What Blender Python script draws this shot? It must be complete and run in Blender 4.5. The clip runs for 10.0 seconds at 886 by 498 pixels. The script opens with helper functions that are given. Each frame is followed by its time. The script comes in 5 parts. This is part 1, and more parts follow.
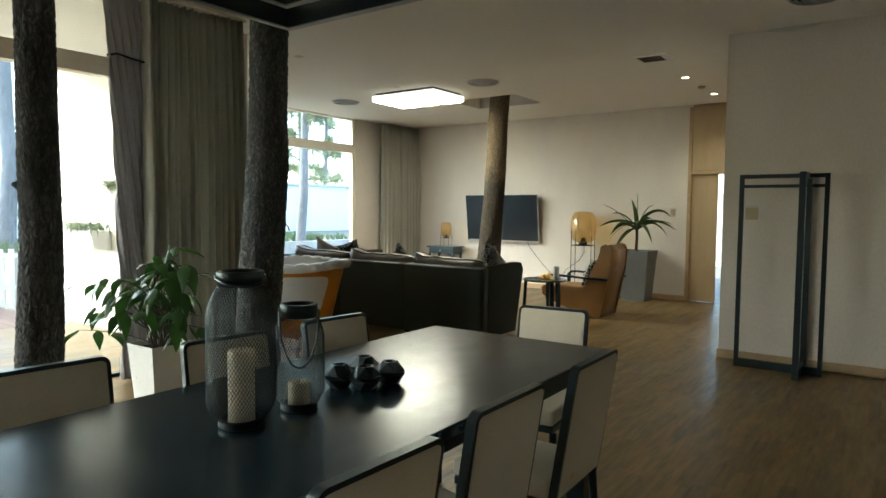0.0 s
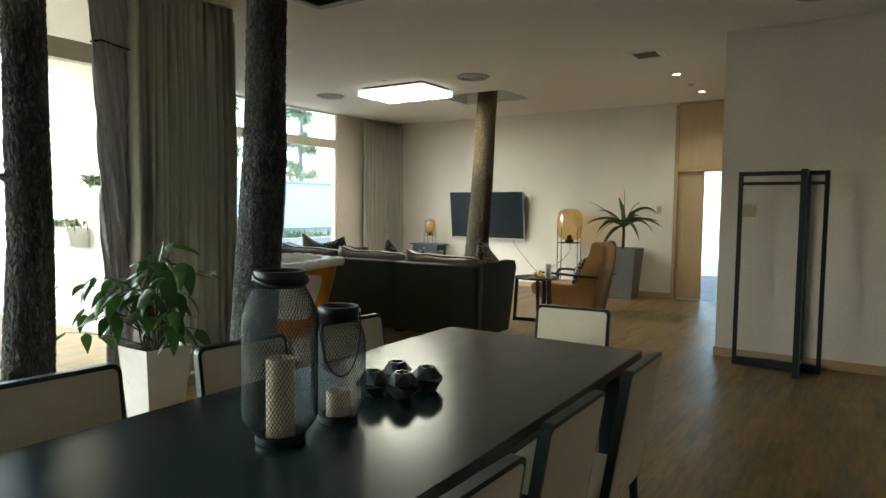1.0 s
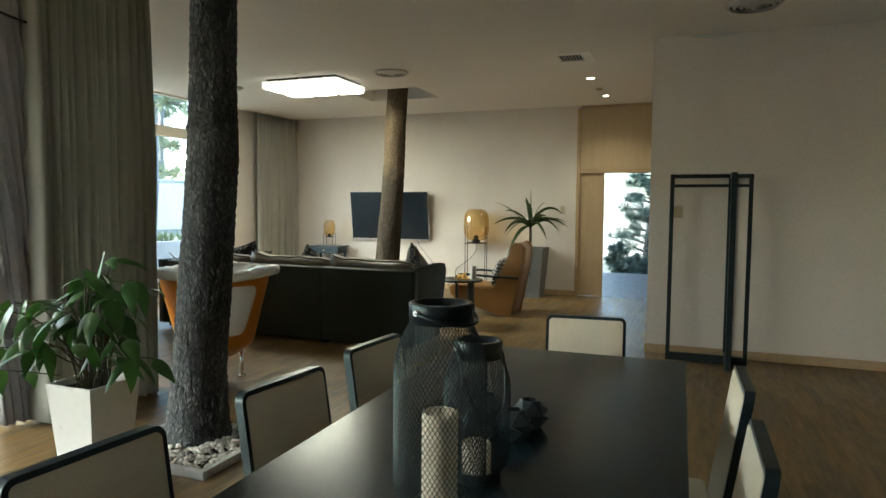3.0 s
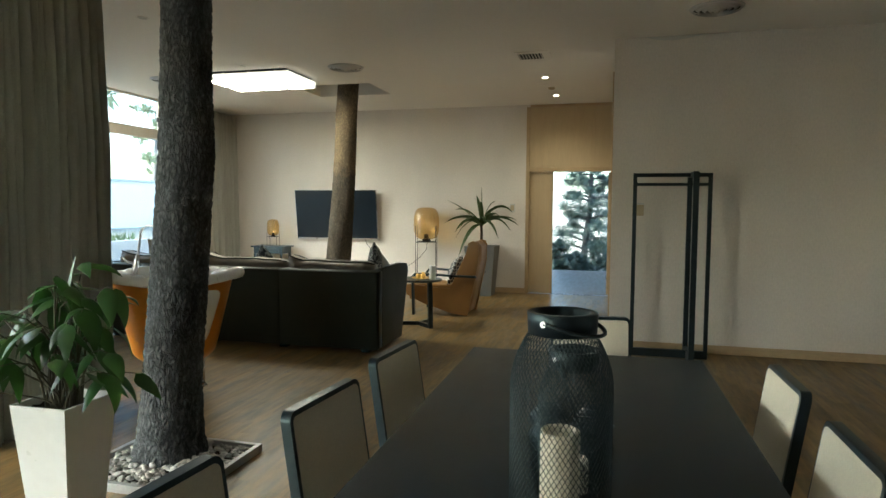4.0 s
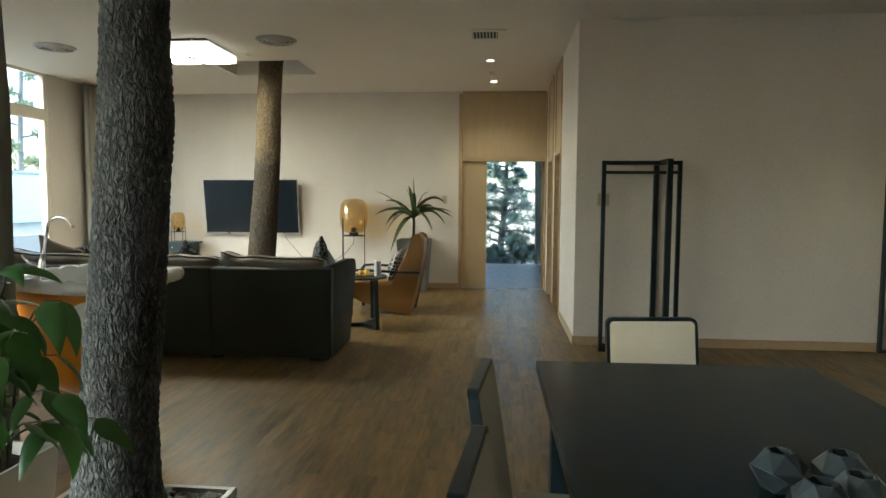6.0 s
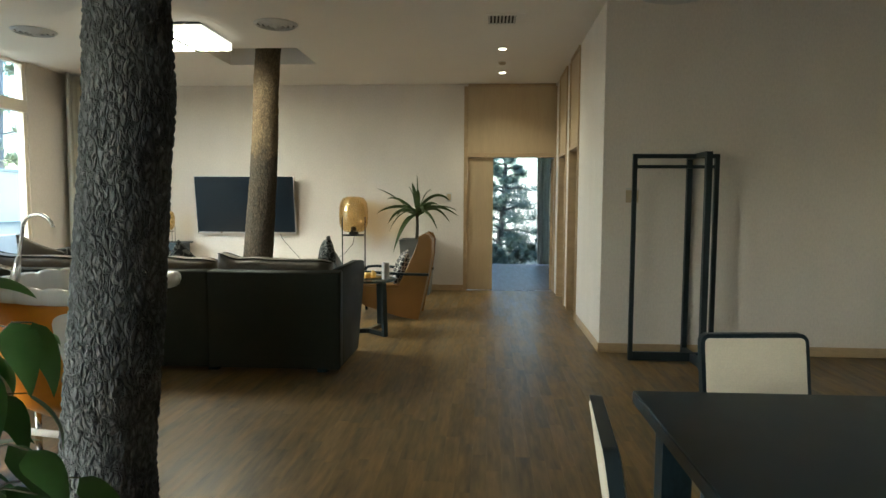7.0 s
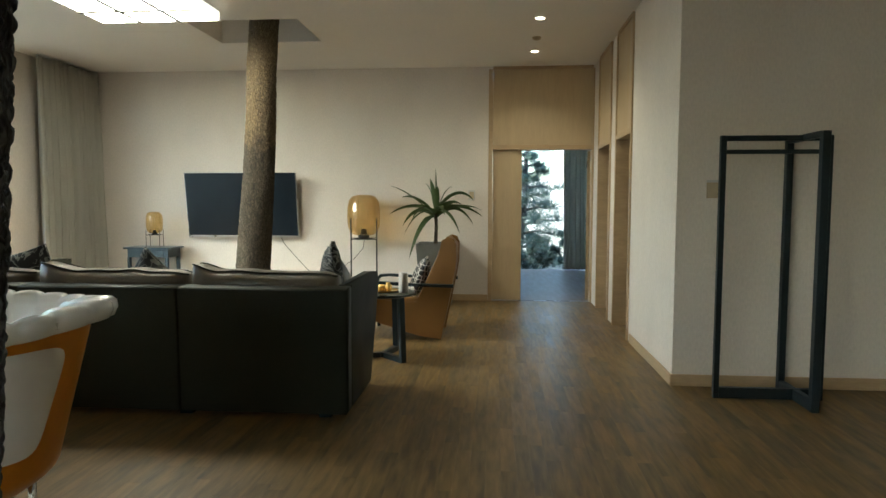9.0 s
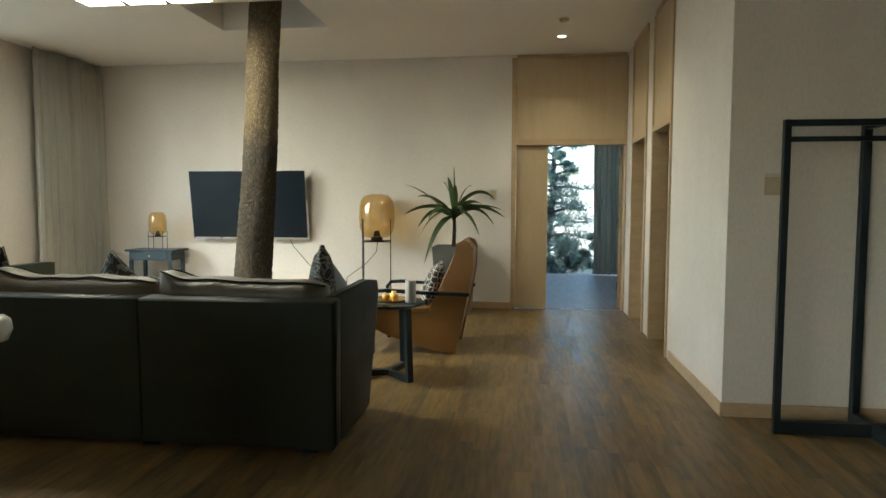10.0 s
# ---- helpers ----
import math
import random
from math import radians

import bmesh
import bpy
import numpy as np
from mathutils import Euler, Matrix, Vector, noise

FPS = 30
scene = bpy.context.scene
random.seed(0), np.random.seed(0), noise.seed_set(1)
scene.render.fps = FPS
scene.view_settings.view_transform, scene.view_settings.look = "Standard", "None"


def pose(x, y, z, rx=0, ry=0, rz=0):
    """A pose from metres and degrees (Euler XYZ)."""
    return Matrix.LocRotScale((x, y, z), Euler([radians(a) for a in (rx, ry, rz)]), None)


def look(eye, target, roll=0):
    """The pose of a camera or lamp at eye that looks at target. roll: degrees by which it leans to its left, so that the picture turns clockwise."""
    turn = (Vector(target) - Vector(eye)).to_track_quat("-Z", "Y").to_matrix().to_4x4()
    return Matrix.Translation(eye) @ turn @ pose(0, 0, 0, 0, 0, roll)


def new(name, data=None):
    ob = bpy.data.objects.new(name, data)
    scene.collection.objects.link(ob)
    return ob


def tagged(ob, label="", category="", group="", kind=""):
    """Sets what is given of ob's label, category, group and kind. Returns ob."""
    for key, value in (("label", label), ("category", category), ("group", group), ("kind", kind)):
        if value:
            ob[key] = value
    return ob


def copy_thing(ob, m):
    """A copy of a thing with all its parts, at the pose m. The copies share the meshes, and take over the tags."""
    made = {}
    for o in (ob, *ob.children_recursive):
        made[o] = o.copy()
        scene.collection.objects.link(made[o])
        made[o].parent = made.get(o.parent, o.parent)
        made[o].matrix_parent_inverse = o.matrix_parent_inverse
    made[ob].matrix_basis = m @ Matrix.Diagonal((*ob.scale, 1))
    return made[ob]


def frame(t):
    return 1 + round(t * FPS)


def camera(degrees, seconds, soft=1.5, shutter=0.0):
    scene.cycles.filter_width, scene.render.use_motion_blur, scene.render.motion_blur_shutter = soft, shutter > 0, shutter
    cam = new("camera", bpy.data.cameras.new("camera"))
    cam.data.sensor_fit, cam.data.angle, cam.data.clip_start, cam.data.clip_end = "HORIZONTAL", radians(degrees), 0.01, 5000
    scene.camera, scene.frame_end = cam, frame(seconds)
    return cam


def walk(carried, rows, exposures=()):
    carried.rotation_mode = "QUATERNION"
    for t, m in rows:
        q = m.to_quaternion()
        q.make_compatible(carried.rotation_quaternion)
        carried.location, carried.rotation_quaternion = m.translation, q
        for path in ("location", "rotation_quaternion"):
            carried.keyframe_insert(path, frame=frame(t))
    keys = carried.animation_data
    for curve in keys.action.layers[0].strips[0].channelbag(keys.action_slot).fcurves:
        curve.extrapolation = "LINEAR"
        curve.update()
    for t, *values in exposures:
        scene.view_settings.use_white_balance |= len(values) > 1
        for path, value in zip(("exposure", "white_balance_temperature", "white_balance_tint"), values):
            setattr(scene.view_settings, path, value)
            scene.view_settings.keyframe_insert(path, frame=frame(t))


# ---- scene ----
cam = camera(69.4, 10.0)
STOPS, KELVIN, TINT = 3.16, 5930, -4
METRES, EYE, TILT, LEAN, TURN = 4.655, 1.40, 0.0, 0.0, 35.7
ROWS = [
    (0.0, 0.0, 0.0, 0.0, 0.03, -3.4, -0.52),
    (0.5, -0.0185, 0.0131, -0.0013, -1.13, -3.5, -0.61),
    (1.0, -0.0484, 0.0328, -0.0025, -2.46, -3.6, -0.68),
    (1.5, -0.0828, 0.0566, -0.0021, -4.68, -3.59, -0.69),
    (2.0, -0.1155, 0.0748, -0.0006, -7.72, -3.57, -0.66),
    (2.5, -0.1558, 0.0928, 0.002, -11.34, -3.59, -0.59),
    (4.0, -0.2561, 0.1651, 0.0038, -20.95, -3.73, -0.36),
    (4.5, -0.2874, 0.1924, 0.003, -24.74, -3.86, -0.38),
    (5.0, -0.3051, 0.2296, -0.0016, -27.56, -4.01, -0.35),
    (5.5, -0.3178, 0.2812, -0.0037, -29.45, -4.12, -0.33),
    (7.0, -0.322, 0.451, -0.012, -31.8, -4.23, -0.32),
    (7.5, -0.3078, 0.5115, -0.0101, -32.0, -4.23, -0.31),
    (8.0, -0.2919, 0.5697, -0.0113, -32.03, -4.19, -0.27),
    (8.5, -0.2636, 0.6274, -0.0175, -31.76, -4.15, -0.19),
    (9.0, -0.2257, 0.6783, -0.02, -31.04, -4.1, -0.11),
    (9.5, -0.1799, 0.7323, -0.0209, -29.86, -3.99, -0.16),
    (10.0, -0.1347, 0.7798, -0.0255, -28.46, -3.92, -0.14),
]
walk(cam, [(t, pose(0, 0, EYE, TILT, LEAN, TURN) @ pose(METRES * x, METRES * y, METRES * z, 90 + pitch, roll, yaw)) for t, x, y, z, yaw, pitch, roll in ROWS],
     exposures=[(0.0, STOPS, KELVIN, TINT), (10.0, STOPS, KELVIN, TINT)])

# ---- world and lights ----
world = bpy.data.worlds.new("world")
scene.world = world
world.use_nodes = True
wn = world.node_tree
sky = wn.nodes.new("ShaderNodeTexSky")
sky.sky_type = "NISHITA"
sky.sun_disc = False
sky.sun_elevation = radians(36)
sky.sun_rotation = radians(238)
sky.air_density, sky.dust_density, sky.ozone_density = 1.0, 3.0, 1.0
wn.links.new(sky.outputs[0], wn.nodes["Background"].inputs[0])
wn.nodes["Background"].inputs[1].default_value = 0.15

sun_data = bpy.data.lights.new("sun", "SUN")
sun_data.energy, sun_data.angle, sun_data.color = 0.06, radians(20), (1.0, 0.97, 0.93)
sun = new("sun", sun_data)
sun.matrix_world = look((-8.48, -5.30, 7.27), (0, 0, 0))


# ---- small mesh tools ----
def finish(bm, name, smooth=False):
    me = bpy.data.meshes.new(name)
    bmesh.ops.recalc_face_normals(bm, faces=bm.faces[:])
    if smooth:
        for f in bm.faces:
            f.smooth = True
    bm.to_mesh(me)
    bm.free()
    return me


def box(bm, x0, x1, y0, y1, z0, z1, bevel=0.0, segments=2):
    m = Matrix.LocRotScale(((x0 + x1) / 2, (y0 + y1) / 2, (z0 + z1) / 2), None, (abs(x1 - x0), abs(y1 - y0), abs(z1 - z0)))
    made = bmesh.ops.create_cube(bm, size=1, matrix=m)["verts"]
    if bevel:
        edges = list({e for v in made for e in v.link_edges})
        bmesh.ops.bevel(bm, geom=edges, offset=bevel, segments=segments, affect="EDGES", profile=0.5)
    return bm


def new_box(x0, x1, y0, y1, z0, z1, bevel=0.0, segments=2):
    return box(bmesh.new(), x0, x1, y0, y1, z0, z1, bevel, segments)


def tube(bm, points, radius, sides=8, caps=True):
    """A round rod along points; radius is one number or one for each point."""
    pts = [Vector(p) for p in points]
    rad = radius if isinstance(radius, (list, tuple)) else [radius] * len(pts)
    rings, side = [], None
    for i, p in enumerate(pts):
        d = (pts[min(i + 1, len(pts) - 1)] - pts[max(i - 1, 0)]).normalized()
        if side is None:
            side = d.orthogonal().normalized()
        side = (side - d * side.dot(d)).normalized()
        up = d.cross(side)
        rings.append([bm.verts.new(p + rad[i] * (side * math.cos(a) + up * math.sin(a))) for a in (2 * math.pi * k / sides for k in range(sides))])
    for a, b in zip(rings, rings[1:]):
        for k in range(sides):
            bm.faces.new((a[k], a[(k + 1) % sides], b[(k + 1) % sides], b[k]))
    if caps:
        bm.faces.new(rings[0][::-1])
        bm.faces.new(rings[-1])
    return bm


def lathe(bm, profile, sides=24, at=(0, 0, 0), caps=False):
    """A turned form: profile is (radius, height) from below."""
    rings = [[bm.verts.new((at[0] + r * math.cos(a), at[1] + r * math.sin(a), at[2] + z)) for a in (2 * math.pi * k / sides for k in range(sides))] for r, z in profile]
    for a, b in zip(rings, rings[1:]):
        for k in range(sides):
            bm.faces.new((a[k], a[(k + 1) % sides], b[(k + 1) % sides], b[k]))
    if caps:
        bm.faces.new(rings[0][::-1])
        bm.faces.new(rings[-1])
    return bm


def prism(bm, outline, axis, a, b):
    """An outline of (u, v) pairs pushed from a to b along axis 'x', 'y' or 'z'."""
    def at(u, v, w):
        return {"x": (w, u, v), "y": (u, w, v), "z": (u, v, w)}[axis]
    lo = [bm.verts.new(at(u, v, a)) for u, v in outline]
    hi = [bm.verts.new(at(u, v, b)) for u, v in outline]
    n = len(outline)
    bm.faces.new(lo)
    bm.faces.new(hi)
    for k in range(n):
        bm.faces.new((lo[k], lo[(k + 1) % n], hi[(k + 1) % n], hi[k]))
    return bm


def rounded(bm, offset, segments=2, angle=40):
    edges = [e for e in bm.edges if len(e.link_faces) == 2 and e.calc_face_angle(0) > radians(angle)]
    bmesh.ops.bevel(bm, geom=edges, offset=offset, segments=segments, affect="EDGES", profile=0.5)
    return bm


def part(name, bm, material, parent=None, label="", smooth=False):
    ob = new(name, finish(bm, name, smooth))
    ob.data.materials.append(material)
    if smooth == "flat":
        ob.modifiers.new("normals", "WEIGHTED_NORMAL").keep_sharp = False
    if parent is not None:
        ob.parent = parent
    if label:
        ob["label"] = label
    return ob


def share(name, me, parent, m):
    """One more part on a mesh that is built already."""
    ob = new(name, me)
    ob.parent = parent
    ob.matrix_basis = m
    return ob


def thing(name, m, label, category, group=""):
    ob = new(name)
    ob.empty_display_size = 0.1
    ob.matrix_basis = m
    return tagged(ob, label, category, group)


def structure(name, bm, material, label="", category=""):
    return tagged(part(name, bm, material), label, category, "", "structure")


# ---- materials ----
def material(name, base, rough=0.6, metal=0.0, vary=0.12, grain=40.0, large=2.0, bump=0.15, stretch=(1, 1, 1), second=None, spec=0.5, coat=0.0, island=0.0, distance=0.004, rvar=0.08, span=0.3):
    """A surface with variation at two scales in colour, gloss and relief. stretch: the grain's scale along the axes."""
    mat = bpy.data.materials.new(name)
    mat.use_nodes = True
    nt = mat.node_tree
    N, L = nt.nodes, nt.links
    b = N["Principled BSDF"]
    b.inputs["Metallic"].default_value = metal
    b.inputs["Specular IOR Level"].default_value = spec
    b.inputs["Coat Weight"].default_value = coat
    tc = N.new("ShaderNodeTexCoord")
    mp = N.new("ShaderNodeMapping")
    mp.inputs["Scale"].default_value = stretch
    L.new(tc.outputs["Object"], mp.inputs[0])
    fine, wide = N.new("ShaderNodeTexNoise"), N.new("ShaderNodeTexNoise")
    fine.inputs["Scale"].default_value, fine.inputs["Detail"].default_value = grain, 6
    wide.inputs["Scale"].default_value, wide.inputs["Detail"].default_value = large, 4
    where = mp.outputs[0]
    if island:
        own, apart = N.new("ShaderNodeObjectInfo"), N.new("ShaderNodeVectorMath")
        apart.operation, apart.inputs[1].default_value = "MULTIPLY_ADD", (31.0, 17.0, 23.0)
        L.new(own.outputs["Random"], apart.inputs[0])
        L.new(where, apart.inputs[2])
        where = apart.outputs[0]
    L.new(where, fine.inputs[0])
    L.new(where, wide.inputs[0])
    add = N.new("ShaderNodeMath")
    add.operation = "ADD"
    L.new(fine.outputs[0], add.inputs[0])
    L.new(wide.outputs[0], add.inputs[1])
    value = add.outputs[0]
    if island:
        geo, inf, more, mul = N.new("ShaderNodeNewGeometry"), N.new("ShaderNodeObjectInfo"), N.new("ShaderNodeMath"), N.new("ShaderNodeMath")
        more.operation, mul.operation = "ADD", "MULTIPLY_ADD"
        L.new(geo.outputs["Random Per Island"], more.inputs[0])
        L.new(inf.outputs["Random"], more.inputs[1])
        frac = N.new("ShaderNodeMath")
        frac.operation = "FRACT"
        L.new(more.outputs[0], frac.inputs[0])
        L.new(frac.outputs[0], mul.inputs[0])
        mul.inputs[1].default_value = island
        L.new(value, mul.inputs[2])
        value = mul.outputs[0]
    ramp = N.new("ShaderNodeMapRange")
    ramp.inputs[1].default_value, ramp.inputs[2].default_value = 1 - span, 1 + span + island
    L.new(value, ramp.inputs[0])
    mix = N.new("ShaderNodeMix")
    mix.data_type = "RGBA"
    other = second or tuple(min(1.0, c * (1 + vary * 1.5)) for c in base)
    mix.inputs[6].default_value = (*(c * (1 - vary) for c in base), 1)
    mix.inputs[7].default_value = (*other, 1)
    L.new(ramp.outputs[0], mix.inputs[0])
    L.new(mix.outputs[2], b.inputs["Base Color"])
    rr = N.new("ShaderNodeMapRange")
    rr.inputs[1].default_value, rr.inputs[2].default_value = 0.3, 0.7
    rr.inputs[3].default_value, rr.inputs[4].default_value = max(0.02, rough - rvar), min(1, rough + rvar)
    L.new(wide.outputs[0], rr.inputs[0])
    L.new(rr.outputs[0], b.inputs["Roughness"])
    if bump:
        bp = N.new("ShaderNodeBump")
        bp.inputs["Strength"].default_value, bp.inputs["Distance"].default_value = bump, distance
        L.new(fine.outputs[0], bp.inputs["Height"])
        L.new(bp.outputs[0], b.inputs["Normal"])
    return mat


def thin(mat, color, amount):
    """Lets some light through a leaf or a cloth."""
    nt = mat.node_tree
    t, m = nt.nodes.new("ShaderNodeBsdfTranslucent"), nt.nodes.new("ShaderNodeMixShader")
    t.inputs[0].default_value = (*color, 1)
    m.inputs[0].default_value = amount
    nt.links.new(nt.nodes["Principled BSDF"].outputs[0], m.inputs[1])
    nt.links.new(t.outputs[0], m.inputs[2])
    nt.links.new(m.outputs[0], nt.nodes["Material Output"].inputs[0])


def thin_glass(name, color=(0.95, 0.97, 0.96), gloss=0.25, face=0.02):
    """Thin glass: light passes straight through, tinted, with a faint reflection."""
    mat = bpy.data.materials.new(name)
    mat.use_nodes = True
    nt = mat.node_tree
    nt.nodes.remove(nt.nodes["Principled BSDF"])
    t, g, m, f, pw, sc = (nt.nodes.new("ShaderNode" + k) for k in ("BsdfTransparent", "BsdfGlossy", "MixShader", "LayerWeight", "Math", "Math"))
    pw.operation, sc.operation = "POWER", "MULTIPLY_ADD"
    pw.inputs[1].default_value, sc.inputs[1].default_value, sc.inputs[2].default_value = 4.0 if gloss < 0.3 else 2.0, gloss * (1 if gloss < 0.3 else 0.5), face if gloss < 0.3 else 0.03
    nt.links.new(f.outputs["Facing"], pw.inputs[0])
    nt.links.new(pw.outputs[0], sc.inputs[0])
    t.inputs[0].default_value = (*color, 1)
    g.inputs["Roughness"].default_value = 0.02
    nt.links.new(sc.outputs[0], m.inputs[0])
    nt.links.new(t.outputs[0], m.inputs[1])
    nt.links.new(g.outputs[0], m.inputs[2])
    nt.links.new(m.outputs[0], nt.nodes["Material Output"].inputs[0])
    return mat


def glow(name, color, strength):
    mat = bpy.data.materials.new(name)
    mat.use_nodes = True
    b = mat.node_tree.nodes["Principled BSDF"]
    b.inputs["Base Color"].default_value = (0.8, 0.8, 0.8, 1)
    b.inputs["Emission Color"].default_value = (*color, 1)
    b.inputs["Emission Strength"].default_value = strength
    return mat


M_WALL = material("wall_paper", (0.65, 0.605, 0.56), 0.85, vary=0.07, grain=70, large=1.6, bump=0.18, stretch=(1, 1, 0.45))
M_CEIL = material("ceiling_paint", (0.80, 0.775, 0.74), 0.9, vary=0.03, grain=60, large=0.5, bump=0.05)
M_OAK = material("light_oak", (0.43, 0.33, 0.20), 0.5, vary=0.05, grain=14, large=2, bump=0.08, stretch=(6, 6, 0.6))
M_OAKTRIM = material("oak_trim", (0.40, 0.29, 0.17), 0.5, vary=0.10, grain=14, large=2, bump=0.08, stretch=(1, 1, 5))
M_FLOOR = material("floor_wood", (0.072, 0.051, 0.022), 0.40, spec=0.30, vary=0.25, grain=9, large=2.4, bump=0.0, stretch=(3.6, 0.5, 1), island=0.26, span=0.26, second=(0.250, 0.162, 0.062), distance=0.0012)
M_FLOOR2 = material("bedroom_floor", (0.150, 0.115, 0.100), 0.45, vary=0.2, grain=9, large=2, bump=0.05, stretch=(8, 1, 1))
M_SUB = material("joint", (0.07, 0.048, 0.025), 0.8)
# black stain; the blue in it imitates the sky's sheen on the table
M_BLACKWOOD = material("blue_sheen_black_wood", (0.010, 0.022, 0.032), 0.23, spec=0.42, rvar=0.04, vary=0.25, grain=45, large=7, bump=0.35, stretch=(1.8, 1.0, 1), distance=0.0008, second=(0.016, 0.030, 0.041))
M_BLACKMETAL = material("black_metal", (0.010, 0.014, 0.018), 0.42, vary=0.2, grain=60, bump=0.03)
M_BLACKFRAME = material("black_chair_frame", (0.009, 0.014, 0.019), 0.33, vary=0.2, grain=30, bump=0.03)
M_CREAM = material("cream_leather", (0.60, 0.545, 0.44), 0.5, vary=0.06, grain=160, large=4, bump=0.12, distance=0.001)
M_SOFA = material("dark_brown_leather", (0.024, 0.0235, 0.0155), 0.5, vary=0.18, grain=150, large=3, bump=0.18, distance=0.0015, spec=0.2)
M_SOFACUSH = material("olive_brown_leather", (0.11, 0.092, 0.064), 0.42, vary=0.15, grain=120, large=4, bump=0.2, distance=0.002)
M_TAN = material("cognac_leather", (0.23, 0.118, 0.033), 0.42, vary=0.12, grain=130, large=3, bump=0.12, distance=0.001)
M_CURTAIN = material("grey_linen", (0.50, 0.49, 0.44), 0.9, vary=0.15, grain=180, large=3, bump=0.2, stretch=(1, 1, 0.4))
M_SHEER = material("violet_grey_linen", (0.36, 0.355, 0.375), 0.9, vary=0.15, grain=180, large=3, bump=0.2, stretch=(1, 1, 0.4))
M_WHITEFRAME = material("window_paint", (0.74, 0.68, 0.58), 0.5, vary=0.04, grain=20, bump=0.03)
M_WHITEPOT = material("white_glaze", (0.62, 0.615, 0.60), 0.32, vary=0.03, grain=20, bump=0.02)
M_GREYPOT = material("grey_planter", (0.13, 0.135, 0.13), 0.45, vary=0.1, grain=40, bump=0.05)
M_SOIL = material("soil", (0.03, 0.022, 0.015), 0.95, vary=0.4, grain=60, bump=0.8)
M_LEAF = material("leaf_green", (0.022, 0.060, 0.016), 0.35, vary=0.3, grain=18, large=5, bump=0.1, island=0.6, second=(0.045, 0.120, 0.026))
M_STEM = material("plant_stem", (0.06, 0.055, 0.03), 0.6, vary=0.3, grain=60)
M_PALM = material("palm_leaf", (0.035, 0.062, 0.022), 0.45, vary=0.3, grain=20, large=5, bump=0.1, island=0.5, second=(0.075, 0.115, 0.04))
M_ORANGE = material("orange_plastic", (0.56, 0.205, 0.012), 0.35, vary=0.05, grain=30, bump=0.02)
M_WHITEPLASTIC = material("white_plastic", (0.80, 0.80, 0.80), 0.16, vary=0.02, grain=20, bump=0.01)
M_CHROME = material("chrome", (0.75, 0.75, 0.76), 0.12, 1.0, vary=0.03, grain=50, bump=0.0)
M_BRASS = material("polished_brass", (0.62, 0.42, 0.15), 0.32, 1.0, vary=0.05, grain=40, bump=0.02)
M_SCREEN = material("screen", (0.008, 0.014, 0.022), 0.20, spec=0.4, rvar=0.01, vary=0.05, grain=10, bump=0.0)
M_SILVER = material("silver_trim", (0.62, 0.62, 0.63), 0.3, 1.0, vary=0.05, grain=50, bump=0.0)
M_NAVY = material("navy_paint", (0.028, 0.036, 0.05), 0.4, vary=0.15, grain=30, bump=0.05)
M_AMBER = thin_glass("amber_glass", (0.975, 0.885, 0.70), 0.29, 0.10)
M_GLASS = thin_glass("window_pane")
M_PLASTIC = material("ivory_switch", (0.44, 0.36, 0.24), 0.35, vary=0.03, grain=20, bump=0.0)
M_VENT = material("vent_grey", (0.52, 0.52, 0.51), 0.5, vary=0.05, grain=20, bump=0.0)
M_DARK = material("dark_gap", (0.02, 0.02, 0.02), 0.9)
M_CANDLE = material("ivory_wax", (0.72, 0.66, 0.55), 0.55, vary=0.06, grain=60, bump=0.1)
M_SLATE = material("slate_ceramic", (0.028, 0.035, 0.042), 0.34, vary=0.2, grain=50, bump=0.06)
M_PEBBLE = material("pebbles", (0.34, 0.33, 0.31), 0.6, vary=0.5, grain=40, large=20, bump=0.1, island=1.2, second=(0.72, 0.70, 0.66))
M_TRAY = material("grey_steel", (0.42, 0.42, 0.42), 0.4, 0.3, vary=0.1, grain=40, bump=0.03)
M_DECK = material("deck_boards", (0.15, 0.10, 0.082), 0.7, vary=0.2, grain=10, large=2, bump=0.1, stretch=(1, 8, 1), island=0.4)
M_PLASTER = material("garden_plaster", (0.90, 0.87, 0.80), 0.9, vary=0.05, grain=20, large=0.4, bump=0.2)
M_PLASTER2 = material("grey_plaster", (0.66, 0.64, 0.60), 0.9, vary=0.12, grain=20, large=0.5, bump=0.2)
M_GROUND = material("gravel_ground", (0.20, 0.20, 0.17), 0.95, vary=0.25, grain=12, large=0.6, bump=0.4)
M_BLACKSTEEL = material("lamp_steel", (0.02, 0.02, 0.022), 0.35, 0.6, vary=0.1, grain=40, bump=0.0)
thin(M_LEAF, (0.08, 0.22, 0.035), 0.12)
thin(M_PALM, (0.08, 0.16, 0.03), 0.15)
thin(M_CURTAIN, (0.52, 0.52, 0.46), 0.40)
thin(M_SHEER, (0.42, 0.40, 0.40), 0.45)
# cool tint that turns the warm reflections on dark surfaces teal
for mat in (M_BLACKWOOD, M_BLACKMETAL, M_BLACKFRAME, M_SLATE, M_SOFA, M_NAVY):
    mat.node_tree.nodes["Principled BSDF"].inputs["Specular Tint"].default_value = (0.72, 0.95, 1.0, 1)
M_LED = glow("light_panel", (1.0, 0.86, 0.68), 6.0)
M_LEDSIDE = glow("light_frame", (1.0, 0.88, 0.72), 0.16)
M_SPOT = glow("spot_disc", (1.0, 0.84, 0.62), 5.0)

# ---- the large structure ----
H = 3.09            # ceiling
WIN_X, LIV_X = -5.25, -8.36
NORTH, EAST, SOUTH = 10.50, 3.0, -3.2
RACK_Y, HALL_X = 6.60, -1.42


